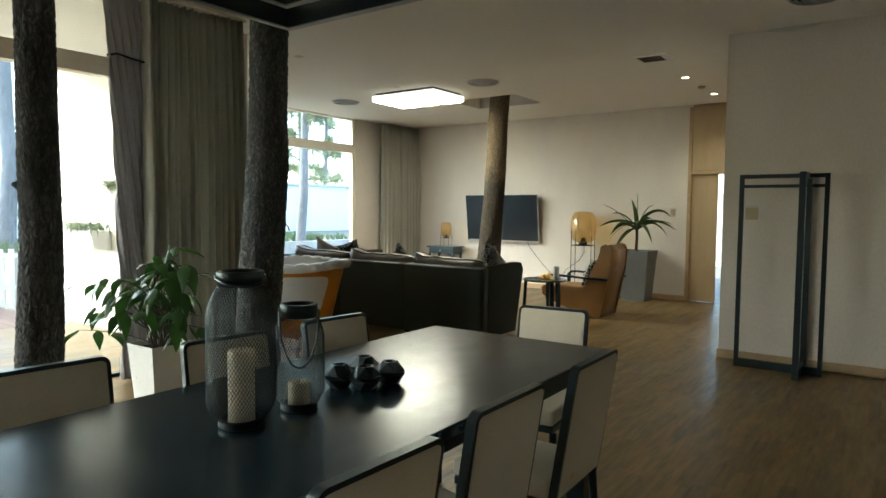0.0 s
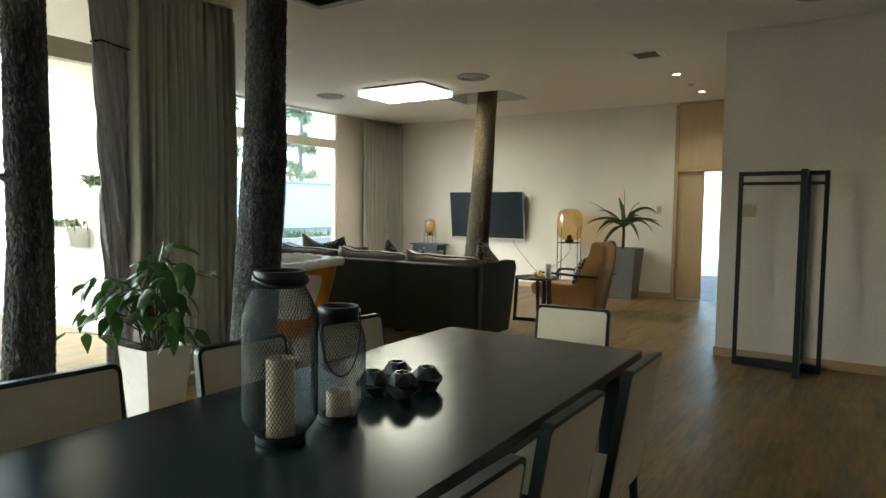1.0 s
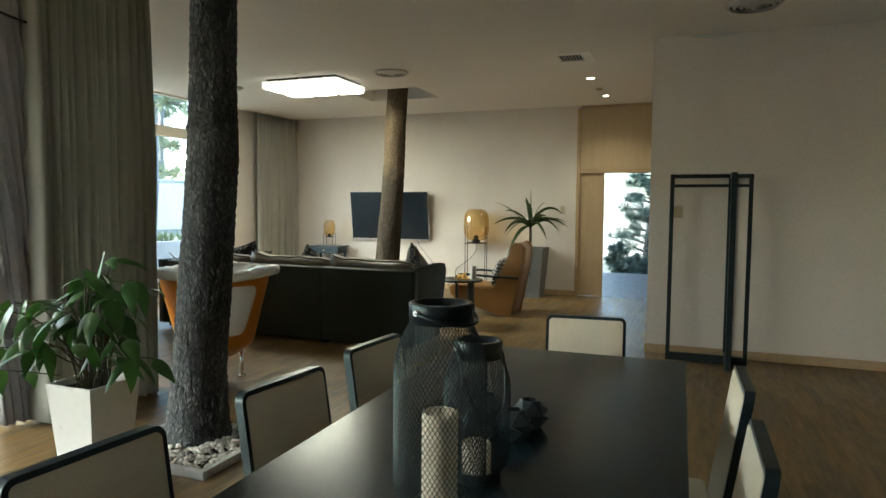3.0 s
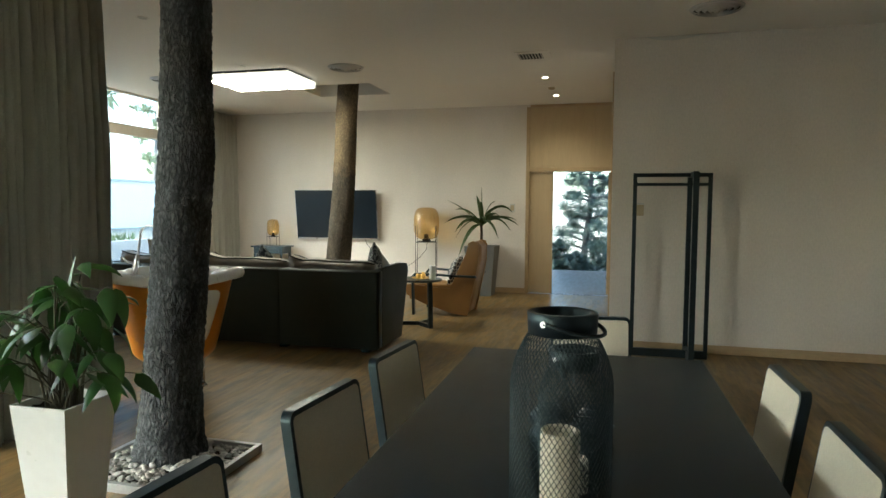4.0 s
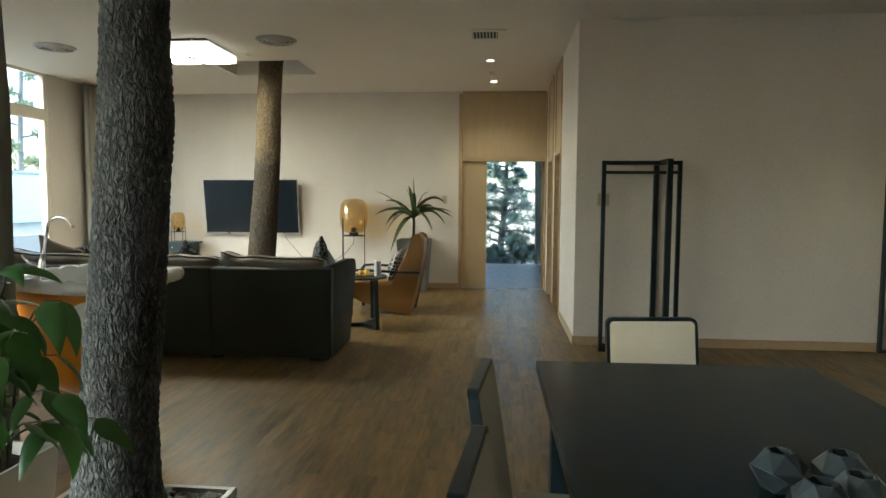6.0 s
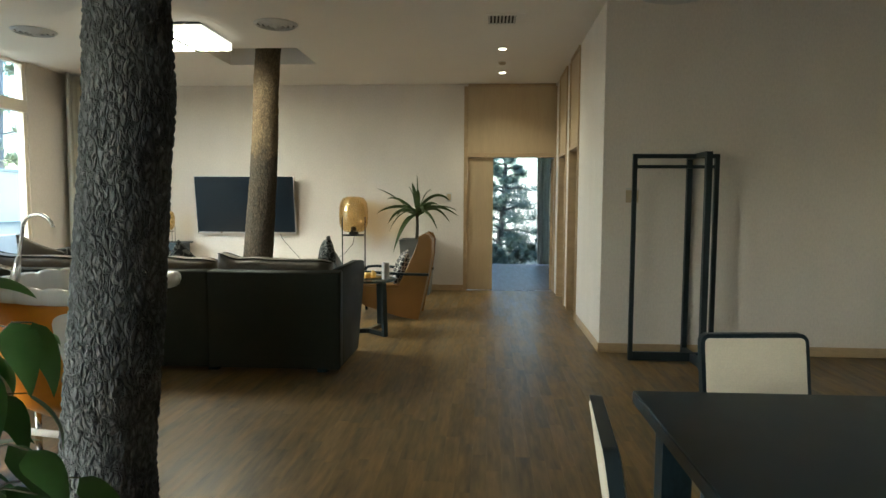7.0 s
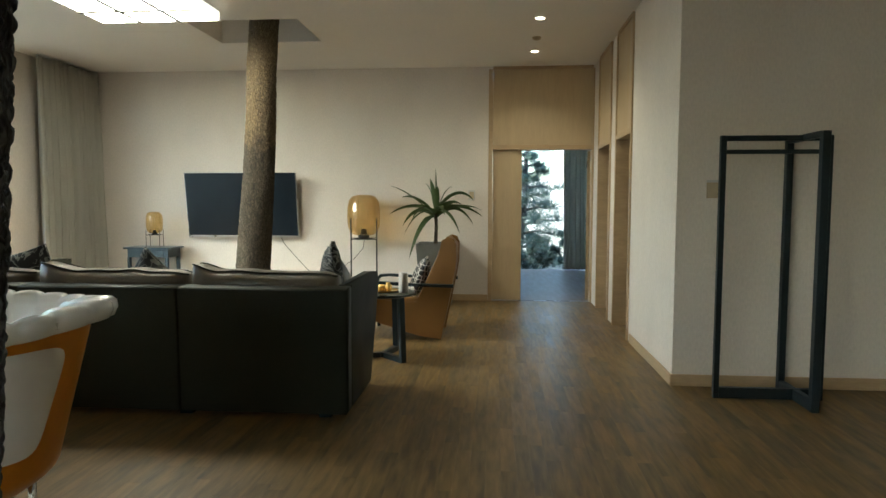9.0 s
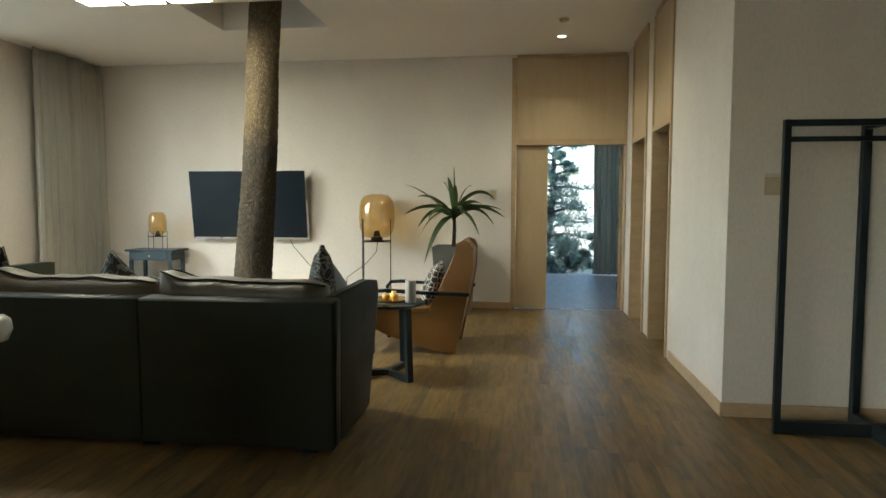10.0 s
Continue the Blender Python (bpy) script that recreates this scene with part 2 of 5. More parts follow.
def boards(x0, x1, y0, y1, z, width, length, thick, gap, along, seed):
    """Places (x, y, w, l) of boards laid in staggered rows over a rectangle."""
    rnd = random.Random(seed)
    out = []
    u0, u1, v0, v1 = (x0, x1, y0, y1) if along == "y" else (y0, y1, x0, x1)
    u = u0
    while u < u1 - 1e-4:
        w = min(width, u1 - u)
        v = v0 - rnd.uniform(0, length)
        while v < v1:
            a, b = max(v, v0), min(v + length, v1)
            if b - a > 0.03:
                out.append((u, u + w - gap, a, b - gap) if along == "y" else (a, b - gap, u, u + w - gap))
            v += length
        u += width
    return out


def strip_mesh(name, places, z0, z1, mat):
    verts, faces = [], []
    for x0, x1, y0, y1 in places:
        n = len(verts)
        b = 0.0003
        verts += [(x0, y0, z0), (x1, y0, z0), (x1, y1, z0), (x0, y1, z0), (x0, y0, z1 - b), (x1, y0, z1 - b), (x1, y1, z1 - b), (x0, y1, z1 - b),
                  (x0 + b, y0 + b, z1), (x1 - b, y0 + b, z1), (x1 - b, y1 - b, z1), (x0 + b, y1 - b, z1)]
        for k in range(4):
            j = (k + 1) % 4
            faces += [(n + k, n + j, n + 4 + j, n + 4 + k), (n + 4 + k, n + 4 + j, n + 8 + j, n + 8 + k)]
        faces.append((n + 8, n + 9, n + 10, n + 11))
    me = bpy.data.meshes.new(name)
    me.from_pydata(verts, [], faces)
    me.materials.append(mat)
    return me


floor = structure("floor", new_box(LIV_X, EAST, SOUTH, NORTH, -0.14, -0.012), M_SUB, "brown wooden plank floor with a satin finish", "floor")
structure("bedroom_floor", new_box(-5.2, 1.2, NORTH, 14.75, -0.14, 0.0), M_FLOOR2, "greyish wooden floor of the room beyond", "floor")

# ceiling with a recess round the living-room tree
RX0, RX1, RY0, RY1 = -5.76, -4.63, 8.17, 9.04
bm = bmesh.new()
box(bm, LIV_X - 0.2, RX0, SOUTH, NORTH + 0.15, H, H + 0.2)
box(bm, RX1, EAST, SOUTH, NORTH + 0.15, H, H + 0.2)
box(bm, RX0, RX1, SOUTH, RY0, H, H + 0.2)
box(bm, RX0, RX1, RY1, NORTH + 0.15, H, H + 0.2)
for a in ((RX0 - 0.05, RX0, RY0 - 0.05, RY1 + 0.05), (RX1, RX1 + 0.05, RY0 - 0.05, RY1 + 0.05), (RX0, RX1, RY0 - 0.05, RY0), (RX0, RX1, RY1, RY1 + 0.05)):
    box(bm, *a, H + 0.2, H + 0.42)
box(bm, RX0 - 0.05, RX1 + 0.05, RY0 - 0.05, RY1 + 0.05, H + 0.42, H + 0.5)
structure("ceiling", bm, M_CEIL, "off-white painted ceiling with a square recess round a tree", "ceiling")
structure("bedroom_ceiling", new_box(-5.2, 1.2, NORTH + 0.152, 14.9, 2.75, 2.95), M_CEIL, "white ceiling of the room beyond", "ceiling")

# north wall with the doorway
DX0, DX1, DH = -2.735, -1.44, 2.01
bm = bmesh.new()
box(bm, LIV_X - 0.2, -2.79, NORTH, NORTH + 0.15, 0, H)
box(bm, -2.79, EAST, NORTH, NORTH + 0.15, 3.06, H)
box(bm, HALL_X + 0.01, EAST, NORTH, NORTH + 0.15, 0, 3.06)
structure("wall_north", bm, M_WALL, "pale greige wallpapered wall", "wall")
structure("wall_rack", new_box(HALL_X, EAST, RACK_Y, RACK_Y + 0.12, 0, H), M_WALL, "pale greige wallpapered wall", "wall")

# hall wall with two tall openings
DOORS = ((8.12, 8.93), (9.22, 10.08))
ys = [RACK_Y + 0.12, DOORS[0][0], DOORS[0][1], DOORS[1][0], DOORS[1][1], NORTH]
for k, (a, b) in enumerate(((0, 1), (2, 3), (4, 5))):
    structure("wall_hall_%d" % (k + 1), new_box(HALL_X, HALL_X + 0.12, ys[a], ys[b], 0, H), M_WALL, "pale wallpapered side wall of the passage", "wall")
structure("wall_side_rooms", new_box(-0.3, -0.2, RACK_Y + 0.12, NORTH, 0, H), M_WALL, "plain wall of the side rooms", "wall")

# window walls
def window_wall(name, x, y0, y1, splits, sill=0.0):
    """Glazing along y at x with a transom band; the frame, transom and each pane are parts."""
    low, high, top = 2.46, 2.61, 3.06
    bm = bmesh.new()
    t = 0.10
    box(bm, x - t, x, y0, y1, low, high, 0.004)
    win = structure(name, bm, M_WHITEFRAME, "tall glazed window with a beige painted frame", "window")
    def bar(a, b, z0, z1, nm, dx=0.08, mat=M_WHITEFRAME):
        part(nm, new_box(x - 0.012 - dx, x - 0.012, a, b, z0, z1, 0.003), mat, win)
    for y in splits:
        bar(y - 0.03, y + 0.03, sill, low - 0.002, "mullion")
        bar(y - 0.03, y + 0.03, high + 0.002, top, "mullion")
    bar(y0, y1, sill, sill + 0.03, "bottom_rail", 0.08, M_BLACKSTEEL)
    bar(y0, y1, top, H, "top_rail")
    for a, b in zip(splits, splits[1:]):
        for z0, z1 in ((sill + 0.03, low), (high, top)):
            p = part("pane", new_box(x - 0.06, x - 0.05, a + 0.03, b - 0.03, z0, z1), M_GLASS, win)
            p.visible_shadow = False
    return win


# the unseen southern stretch of glazing is added to brighten the rack wall
window_wall("window_1", WIN_X, -3.05, 3.72, (-3.02, -1.25, 1.05, 3.69))
window_wall("window_2", LIV_X, 5.70, 8.80, (5.73, 8.77), 0.25)
structure("wall_window_sill", new_box(LIV_X - 0.12, LIV_X + 0.02, 5.70, 8.80, 0, 0.25, 0.004), M_WALL, "low painted wall under the window", "wall")
# added out of view, keeps window light off the floor behind the sofa
structure("wall_unseen_bay", new_box(LIV_X - 0.15, LIV_X, 4.0, 5.70, 0, H), M_WALL, "beige wall beside the window", "wall")
structure("wall_corner", new_box(LIV_X - 0.15, LIV_X, 8.80, NORTH, 0, H), M_WALL, "beige wall beside the window", "wall")
structure("wall_return", new_box(LIV_X - 0.15, WIN_X + 0.02, 3.72, 4.0, 0, H), M_WALL, "painted return wall between the windows", "wall")
structure("wall_west_end", new_box(WIN_X - 0.15, WIN_X, SOUTH, -3.05, 0, H), M_WALL, "painted wall", "wall")
structure("wall_south", new_box(WIN_X - 0.15, EAST, SOUTH - 0.15, SOUTH, 0, H), M_WALL, "painted wall", "wall")
structure("wall_east", new_box(EAST, EAST + 0.15, SOUTH - 0.15, RACK_Y + 0.12, 0, H), M_WALL, "painted wall", "wall")

# bedroom beyond the sliding door
structure("wall_bedroom_west", new_box(-5.3, -5.2, NORTH + 0.15, 14.9, 0, 2.95), M_WALL, "plain bedroom wall", "wall")
structure("wall_bedroom_east", new_box(1.2, 1.3, NORTH + 0.15, 14.9, 0, 2.95), M_WALL, "plain bedroom wall", "wall")
bm = bmesh.new()
box(bm, -5.2, -4.0, 14.75, 14.9, 0, 2.75)
box(bm, 0.3, 1.2, 14.75, 14.9, 0, 2.75)
box(bm, -4.0, 0.3, 14.75, 14.9, 2.5, 2.75)
structure("wall_bedroom_north", bm, M_WALL, "bedroom wall round a wide window", "wall")
p = structure("window_3", new_box(-4.0, 0.3, 14.80, 14.81, 0.03, 2.5), M_GLASS, "wide clear bedroom window", "window")
p.visible_shadow = False

# baseboards
def baseboard(x0, x1, y0, y1):
    structure("baseboard", new_box(x0, x1, y0, y1, 0.0, 0.085, 0.004), M_OAKTRIM, "light brown wooden baseboard", "baseboard")


baseboard(LIV_X + 0.002, -2.792, NORTH - 0.014, NORTH - 0.001)
baseboard(HALL_X - 0.014, EAST, RACK_Y - 0.014, RACK_Y - 0.001)
baseboard(HALL_X - 0.014, HALL_X - 0.001, RACK_Y, DOORS[0][0] - 0.09)
baseboard(LIV_X + 0.001, LIV_X + 0.014, 8.81, NORTH - 0.016)

# ---- outside ----
structure("ground", new_box(-60, 40, -40, 80, -0.6, -0.25), M_GROUND, "pale gravel garden ground", "ground")


# ---- more materials ----
def pattern_cloth(name, dark, light, scale, edge=0.09, contour=False):
    """Woven cloth with a network of light lines on a dark ground."""
    mat = material(name, dark, 0.85, vary=0.1, grain=200, bump=0.2, distance=0.001)
    nt = mat.node_tree
    b = nt.nodes["Principled BSDF"]
    old = b.inputs["Base Color"].links[0].from_socket
    tc, vor, cut, mix = (nt.nodes.new("ShaderNode" + k) for k in ("TexCoord", "TexVoronoi", "Math", "Mix"))
    vor.feature = "DISTANCE_TO_EDGE"
    vor.inputs["Scale"].default_value = scale
    vor.inputs["Randomness"].default_value = 0.45
    cut.operation = "LESS_THAN"
    cut.inputs[1].default_value = edge
    mix.data_type = "RGBA"
    nt.links.new(tc.outputs["Object"], vor.inputs["Vector"])
    value = vor.outputs["Distance"]
    if contour:
        wave, gap, size = (nt.nodes.new("ShaderNode" + k) for k in ("TexNoise", "Math", "Math"))
        wave.inputs["Scale"].default_value, wave.inputs["Detail"].default_value, wave.inputs["Distortion"].default_value = scale, 1.0, 2.5
        gap.operation, gap.inputs[1].default_value, size.operation = "SUBTRACT", 0.5, "ABSOLUTE"
        nt.links.new(tc.outputs["Object"], wave.inputs["Vector"])
        nt.links.new(wave.outputs[0], gap.inputs[0])
        nt.links.new(gap.outputs[0], size.inputs[0])
        value = size.outputs[0]
    nt.links.new(value, cut.inputs[0])
    nt.links.new(cut.outputs[0], mix.inputs[0])
    nt.links.new(old, mix.inputs[6])
    mix.inputs[7].default_value = (*light, 1)
    nt.links.new(mix.outputs[2], b.inputs["Base Color"])
    return mat


M_LATTICE = pattern_cloth("black_white_cloth", (0.02, 0.02, 0.022), (0.50, 0.48, 0.45), 19, 0.085)
M_BOTANIC = pattern_cloth("leaf_print_cloth", (0.020, 0.022, 0.023), (0.20, 0.20, 0.185), 9, 0.045, True)


def bark(name, dark, light, scale=1.0):
    mat = material(name, dark, 0.9, vary=0.35, grain=34 * scale, large=4, bump=0.7, stretch=(1, 1, 0.35), second=light, distance=0.01)
    nt = mat.node_tree
    N, L = nt.nodes, nt.links
    first = N["Bump"]
    vor, mp, tc, bp, cap = (N.new("ShaderNode" + k) for k in ("TexVoronoi", "Mapping", "TexCoord", "Bump", "MapRange"))
    vor.feature = "DISTANCE_TO_EDGE"
    vor.inputs["Scale"].default_value = 46 * scale
    mp.inputs["Scale"].default_value = (1, 1, 0.42)
    cap.inputs[2].default_value = 0.30
    L.new(tc.outputs["Object"], mp.inputs[0])
    wob, bend = N.new("ShaderNodeTexNoise"), N.new("ShaderNodeVectorMath")
    wob.inputs["Scale"].default_value, wob.inputs["Detail"].default_value = 24 * scale, 3
    bend.operation = "MULTIPLY_ADD"
    bend.inputs[1].default_value = (0.05, 0.05, 0.05)
    L.new(mp.outputs[0], wob.inputs[0])
    L.new(wob.outputs["Color"], bend.inputs[0])
    L.new(mp.outputs[0], bend.inputs[2])
    L.new(bend.outputs[0], vor.inputs["Vector"])
    L.new(vor.outputs["Distance"], cap.inputs[0])
    L.new(cap.outputs[0], bp.inputs["Height"])
    bp.inputs["Strength"].default_value, bp.inputs["Distance"].default_value = 1.0, 0.012
    L.new(first.outputs[0], bp.inputs["Normal"])
    L.new(bp.outputs[0], N["Principled BSDF"].inputs["Normal"])
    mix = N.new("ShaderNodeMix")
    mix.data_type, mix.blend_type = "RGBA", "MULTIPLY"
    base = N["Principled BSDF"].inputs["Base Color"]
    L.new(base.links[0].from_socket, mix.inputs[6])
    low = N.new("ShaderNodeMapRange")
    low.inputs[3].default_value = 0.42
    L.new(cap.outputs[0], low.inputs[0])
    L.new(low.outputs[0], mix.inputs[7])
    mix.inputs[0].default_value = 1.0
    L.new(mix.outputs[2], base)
    return mat


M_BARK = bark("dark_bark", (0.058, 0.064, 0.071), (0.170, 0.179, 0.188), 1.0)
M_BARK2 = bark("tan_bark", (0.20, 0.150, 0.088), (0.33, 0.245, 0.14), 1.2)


def grey_foot(mat, dark, height, blur):
    """Lets a bark turn greyer below a height, with a ragged edge."""
    nt = mat.node_tree
    N, L = nt.nodes, nt.links
    base = N["Principled BSDF"].inputs["Base Color"]
    old = base.links[0].from_socket
    tc, sep, rag, add, ramp, mix = (N.new("ShaderNode" + k) for k in ("TexCoord", "SeparateXYZ", "TexNoise", "Math", "MapRange", "Mix"))
    rag.inputs["Scale"].default_value, rag.inputs["Detail"].default_value = 9.0, 4
    add.operation, add.inputs[1].default_value = "MULTIPLY_ADD", 0.5
    mix.data_type, mix.blend_type = "RGBA", "MULTIPLY"
    L.new(tc.outputs["Object"], sep.inputs[0])
    L.new(tc.outputs["Object"], rag.inputs[0])
    L.new(rag.outputs[0], add.inputs[0])
    L.new(sep.outputs["Z"], add.inputs[2])
    ramp.inputs[1].default_value, ramp.inputs[2].default_value = height + 0.25 - blur, height + 0.25 + blur
    ramp.inputs[3].default_value, ramp.inputs[4].default_value = 1.0, 0.0
    L.new(add.outputs[0], ramp.inputs[0])
    L.new(ramp.outputs[0], mix.inputs[0])
    L.new(old, mix.inputs[6])
    mix.inputs[7].default_value = (*dark, 1)
    L.new(mix.outputs[2], base)


grey_foot(M_BARK2, (0.50, 0.55, 0.68), 1.92, 0.06)
# bark lightened in its colour to imitate glare over the far trunks
M_FARBARK = material("glare_pale_bark", (0.20, 0.20, 0.21), 0.9, vary=0.3, grain=20, large=3, bump=0.4, stretch=(1, 1, 0.3))
M_NEEDLE = material("pine_needles", (0.035, 0.062, 0.055), 0.6, vary=0.3, grain=10, large=2, bump=0, island=0.6, second=(0.09, 0.14, 0.11))
M_BUSH = material("garden_leaves", (0.10, 0.15, 0.06), 0.6, vary=0.3, grain=10, large=2, bump=0, island=0.6, second=(0.2, 0.26, 0.12))


# ---- doors, casings and panels ----
def trim(name, *a, mat=M_OAKTRIM, label="light oak casing"):
    return structure(name, new_box(*a, 0.003), mat, label + " round a doorway", "trim")


FY = NORTH - 0.016
panel = structure("trim_door_panel", new_box(-2.733, -1.442, FY + 0.008, NORTH + 0.04, 2.075, 3.045, 0.002), M_OAK, "tall oak veneer panel over the doorway", "panel")
trim("trim_left", -2.79, -2.735, FY, NORTH + 0.15, 0, 3.055)
trim("trim_right", -1.44, -1.407, FY, NORTH + 0.15, 0, 3.055)
trim("trim_head", -2.735, -1.44, FY, NORTH + 0.15, 2.01, 2.073)
trim("trim_top", -2.735, -1.44, FY, NORTH + 0.04, 3.047, 3.09)
structure("trim_track", new_box(-2.735, -1.44, NORTH + 0.05, NORTH + 0.056, 0.001, 0.006), M_SILVER, "steel floor track of the sliding door", "trim")

d = structure("door_1", new_box(-2.733, -2.35, NORTH + 0.03, NORTH + 0.07, 0.012, 2.008, 0.003), M_OAK, "half-closed oak sliding door", "door")
bm = new_box(-1.478, -1.442, NORTH + 0.16, NORTH + 0.92, 0.012, 2.0, 0.003)
for v in bm.verts:
    v.co.x += 0.21 * (v.co.y - NORTH - 0.16)
d2 = structure("door_2", bm, M_OAKTRIM, "open oak bedroom door", "door")
for z in (0.25, 1.05, 1.78):
    part("hinge", new_box(-1.484, -1.479, NORTH + 0.165, NORTH + 0.195, z, z + 0.09, 0.001), M_BLACKMETAL, d2)
bm = bmesh.new()
tube(bm, [(-1.34, NORTH + 0.83, 1.0), (-1.38, NORTH + 0.83, 1.0)], 0.012, 10)
tube(bm, [(-1.38, NORTH + 0.84, 1.0), (-1.405, NORTH + 0.72, 1.0)], 0.009, 10)
part("handle", bm, M_CHROME, d2, "chrome lever handle")

for i, (a, b) in enumerate(DOORS):
    h = 1.972
    s = HALL_X - 0.016
    trim("trim_jamb", s, HALL_X + 0.13, a, a + 0.045, 0, 3.05)
    trim("trim_jamb", s, HALL_X + 0.13, b - 0.045, b, 0, 3.05)
    trim("trim_lintel", s, HALL_X + 0.13, a + 0.045, b - 0.045, h, h + 0.05)
    trim("trim_lintel", s, HALL_X + 0.13, a + 0.045, b - 0.045, 3.05, H)
    structure("trim_over_panel", new_box(s + 0.012, HALL_X + 0.1, a + 0.045, b - 0.045, h + 0.05, 3.05, 0.002), M_OAK, "oak veneer panel over a side door", "panel")
    leaf = structure("door_%d" % (i + 3), new_box(HALL_X + 0.13, HALL_X + 0.9, a + 0.05, a + 0.088, 0.012, h - 0.01, 0.003), M_OAK, "open oak door seen edge-on", "door")
    for z in (0.22, 0.98, 1.72):
        part("hinge", new_box(HALL_X + 0.09, HALL_X + 0.13, a + 0.046, a + 0.058, z, z + 0.1, 0.001), M_BLACKMETAL, leaf)

bm = bmesh.new()
outline = [(-1.13, 3.088), (-1.08, 3.070), (-0.98, 3.052), (-0.86, 3.045), (-0.76, 3.056), (-0.70, 3.066), (-0.66, 3.072), (-0.6, 3.088)]
prism(bm, outline, "y", RACK_Y - 0.004, RACK_Y - 0.001)
structure("trim_torn_paper", bm, M_VENT, "torn grey edge of wallpaper under the ceiling", "wallpaper")


# ---- cloth ----
def curtain(name, top, bottom, z0, z1, folds, depth, mat, label, seed, thick=0.004, rows=24, gather=1.0, skew=0.0):
    """A gathered cloth between two ends, which may lie elsewhere at the hem than at the top."""
    rnd = random.Random(seed)
    bm = bmesh.new()
    n = folds * 8
    ph = [rnd.uniform(-1.3, 1.3) for _ in range(folds + 2)]
    am = [rnd.uniform(0.25, 1.25) for _ in range(folds + 2)]
    grid = []
    for j in range(rows + 1):
        v = j / rows
        line = []
        for i in range(n + 1):
            u = i / n
            k = min(folds - 1e-6, max(0.0, folds * (u + 0.06 * noise.noise(Vector((u * 5.5, seed * 1.7, 0.3))) * math.sin(math.pi * u))))
            k = (k - skew * folds * v) % folds
            f = k - int(k)
            i0, i1 = int(k) % folds, (int(k) + 1) % folds
            a = am[i0] * (1 - f) + am[i1] * f
            p = ph[i0] * (1 - f) + ph[i1] * f
            a0, a1 = [Vector(q) for q in top]
            b0, b1 = [Vector(q) for q in bottom]
            g = 1 - (1 - v) ** gather
            e0, e1 = a0.lerp(b0, g), a1.lerp(b1, g)
            c = e0.lerp(e1, u)
            side = Vector((e1.y - e0.y, e0.x - e1.x)).normalized()
            w = math.sin(2 * math.pi * k + p * (0.5 + v) + 0.5 * math.sin(3 * v + p * 3)) * depth * a * (0.55 + 0.45 * min(1, v * 2.5))
            w += depth * 0.35 * math.sin(4.3 * math.pi * k + 2 * p) * a
            w += 0.012 * noise.noise(Vector((u * 9, v * 5, seed))) + 0.010 * noise.noise(Vector((u * folds * 2.6 + 3 * seed, v * 1.6, 2.0)))
            line.append(bm.verts.new((c.x + side.x * w, c.y + side.y * w, z1 + (z0 - z1) * v + 0.01 * noise.noise(Vector((u * 12, seed, 0))) * v)))
        grid.append(line)
    for a, b in zip(grid, grid[1:]):
        for i in range(n):
            bm.faces.new((a[i], a[i + 1], b[i + 1], b[i]))
    ob = tagged(part(name, bm, mat, smooth=True), label, "curtain")
    mod = ob.modifiers.new("thickness", "SOLIDIFY")
    mod.thickness = thick
    return ob


near = thing("curtain", pose(0, 0, 0), "heavy grey-brown linen curtain with deep folds by the window", "curtain", "curtains")
c = curtain("cloth", ((-4.95, 2.82), (-4.90, 3.69)), ((-4.93, 2.78), (-4.86, 3.66)), 0.015, 3.06, 15, 0.10, M_CURTAIN, "", 3)
c.parent = near
for k in ("label", "category"):
    if k in c:
        del c[k]
part("rail", new_box(-4.99, -4.85, 2.3, 3.70, 3.062, H - 0.001, 0.003), M_WHITEFRAME, near, "painted curtain rail")
sheer = thing("curtain", pose(0, 0, 0), "violet-grey linen curtain gathered aside by a cord", "curtain", "curtains")
c = curtain("cloth", ((-5.08, 2.555), (-5.03, 2.95)), ((-5.07, 2.63), (-5.0, 2.92)), 0.015, 3.06, 7, 0.055, M_SHEER, "", 8, gather=2.0, skew=0.75, rows=40)
c.parent = sheer
for k in ("label", "category"):
    if k in c:
        del c[k]
part("cord", tube(bmesh.new(), [(-5.13, 2.60, 2.60), (-5.02, 2.62, 2.60), (-4.985, 2.71, 2.575), (-4.98, 2.85, 2.56)], 0.008, 6), M_DARK, sheer, "dark tie-back cord")
tagged(curtain("curtain", ((-8.19, 9.30), (-8.13, 10.40)), ((-8.19, 9.28), (-8.11, 10.42)), 0.02, 3.06, 13, 0.08, M_CURTAIN, "", 5), "floor-length brown linen curtain in the room corner", "curtain", "curtains")
tagged(curtain("curtain", ((-1.40, 14.55), (-0.60, 14.55)), ((-1.36, 14.55), (-0.60, 14.55)), 0.02, 2.74, 9, 0.06, M_CURTAIN, "", 6), "grey curtain drawn aside at the bedroom window", "curtain", "curtains")


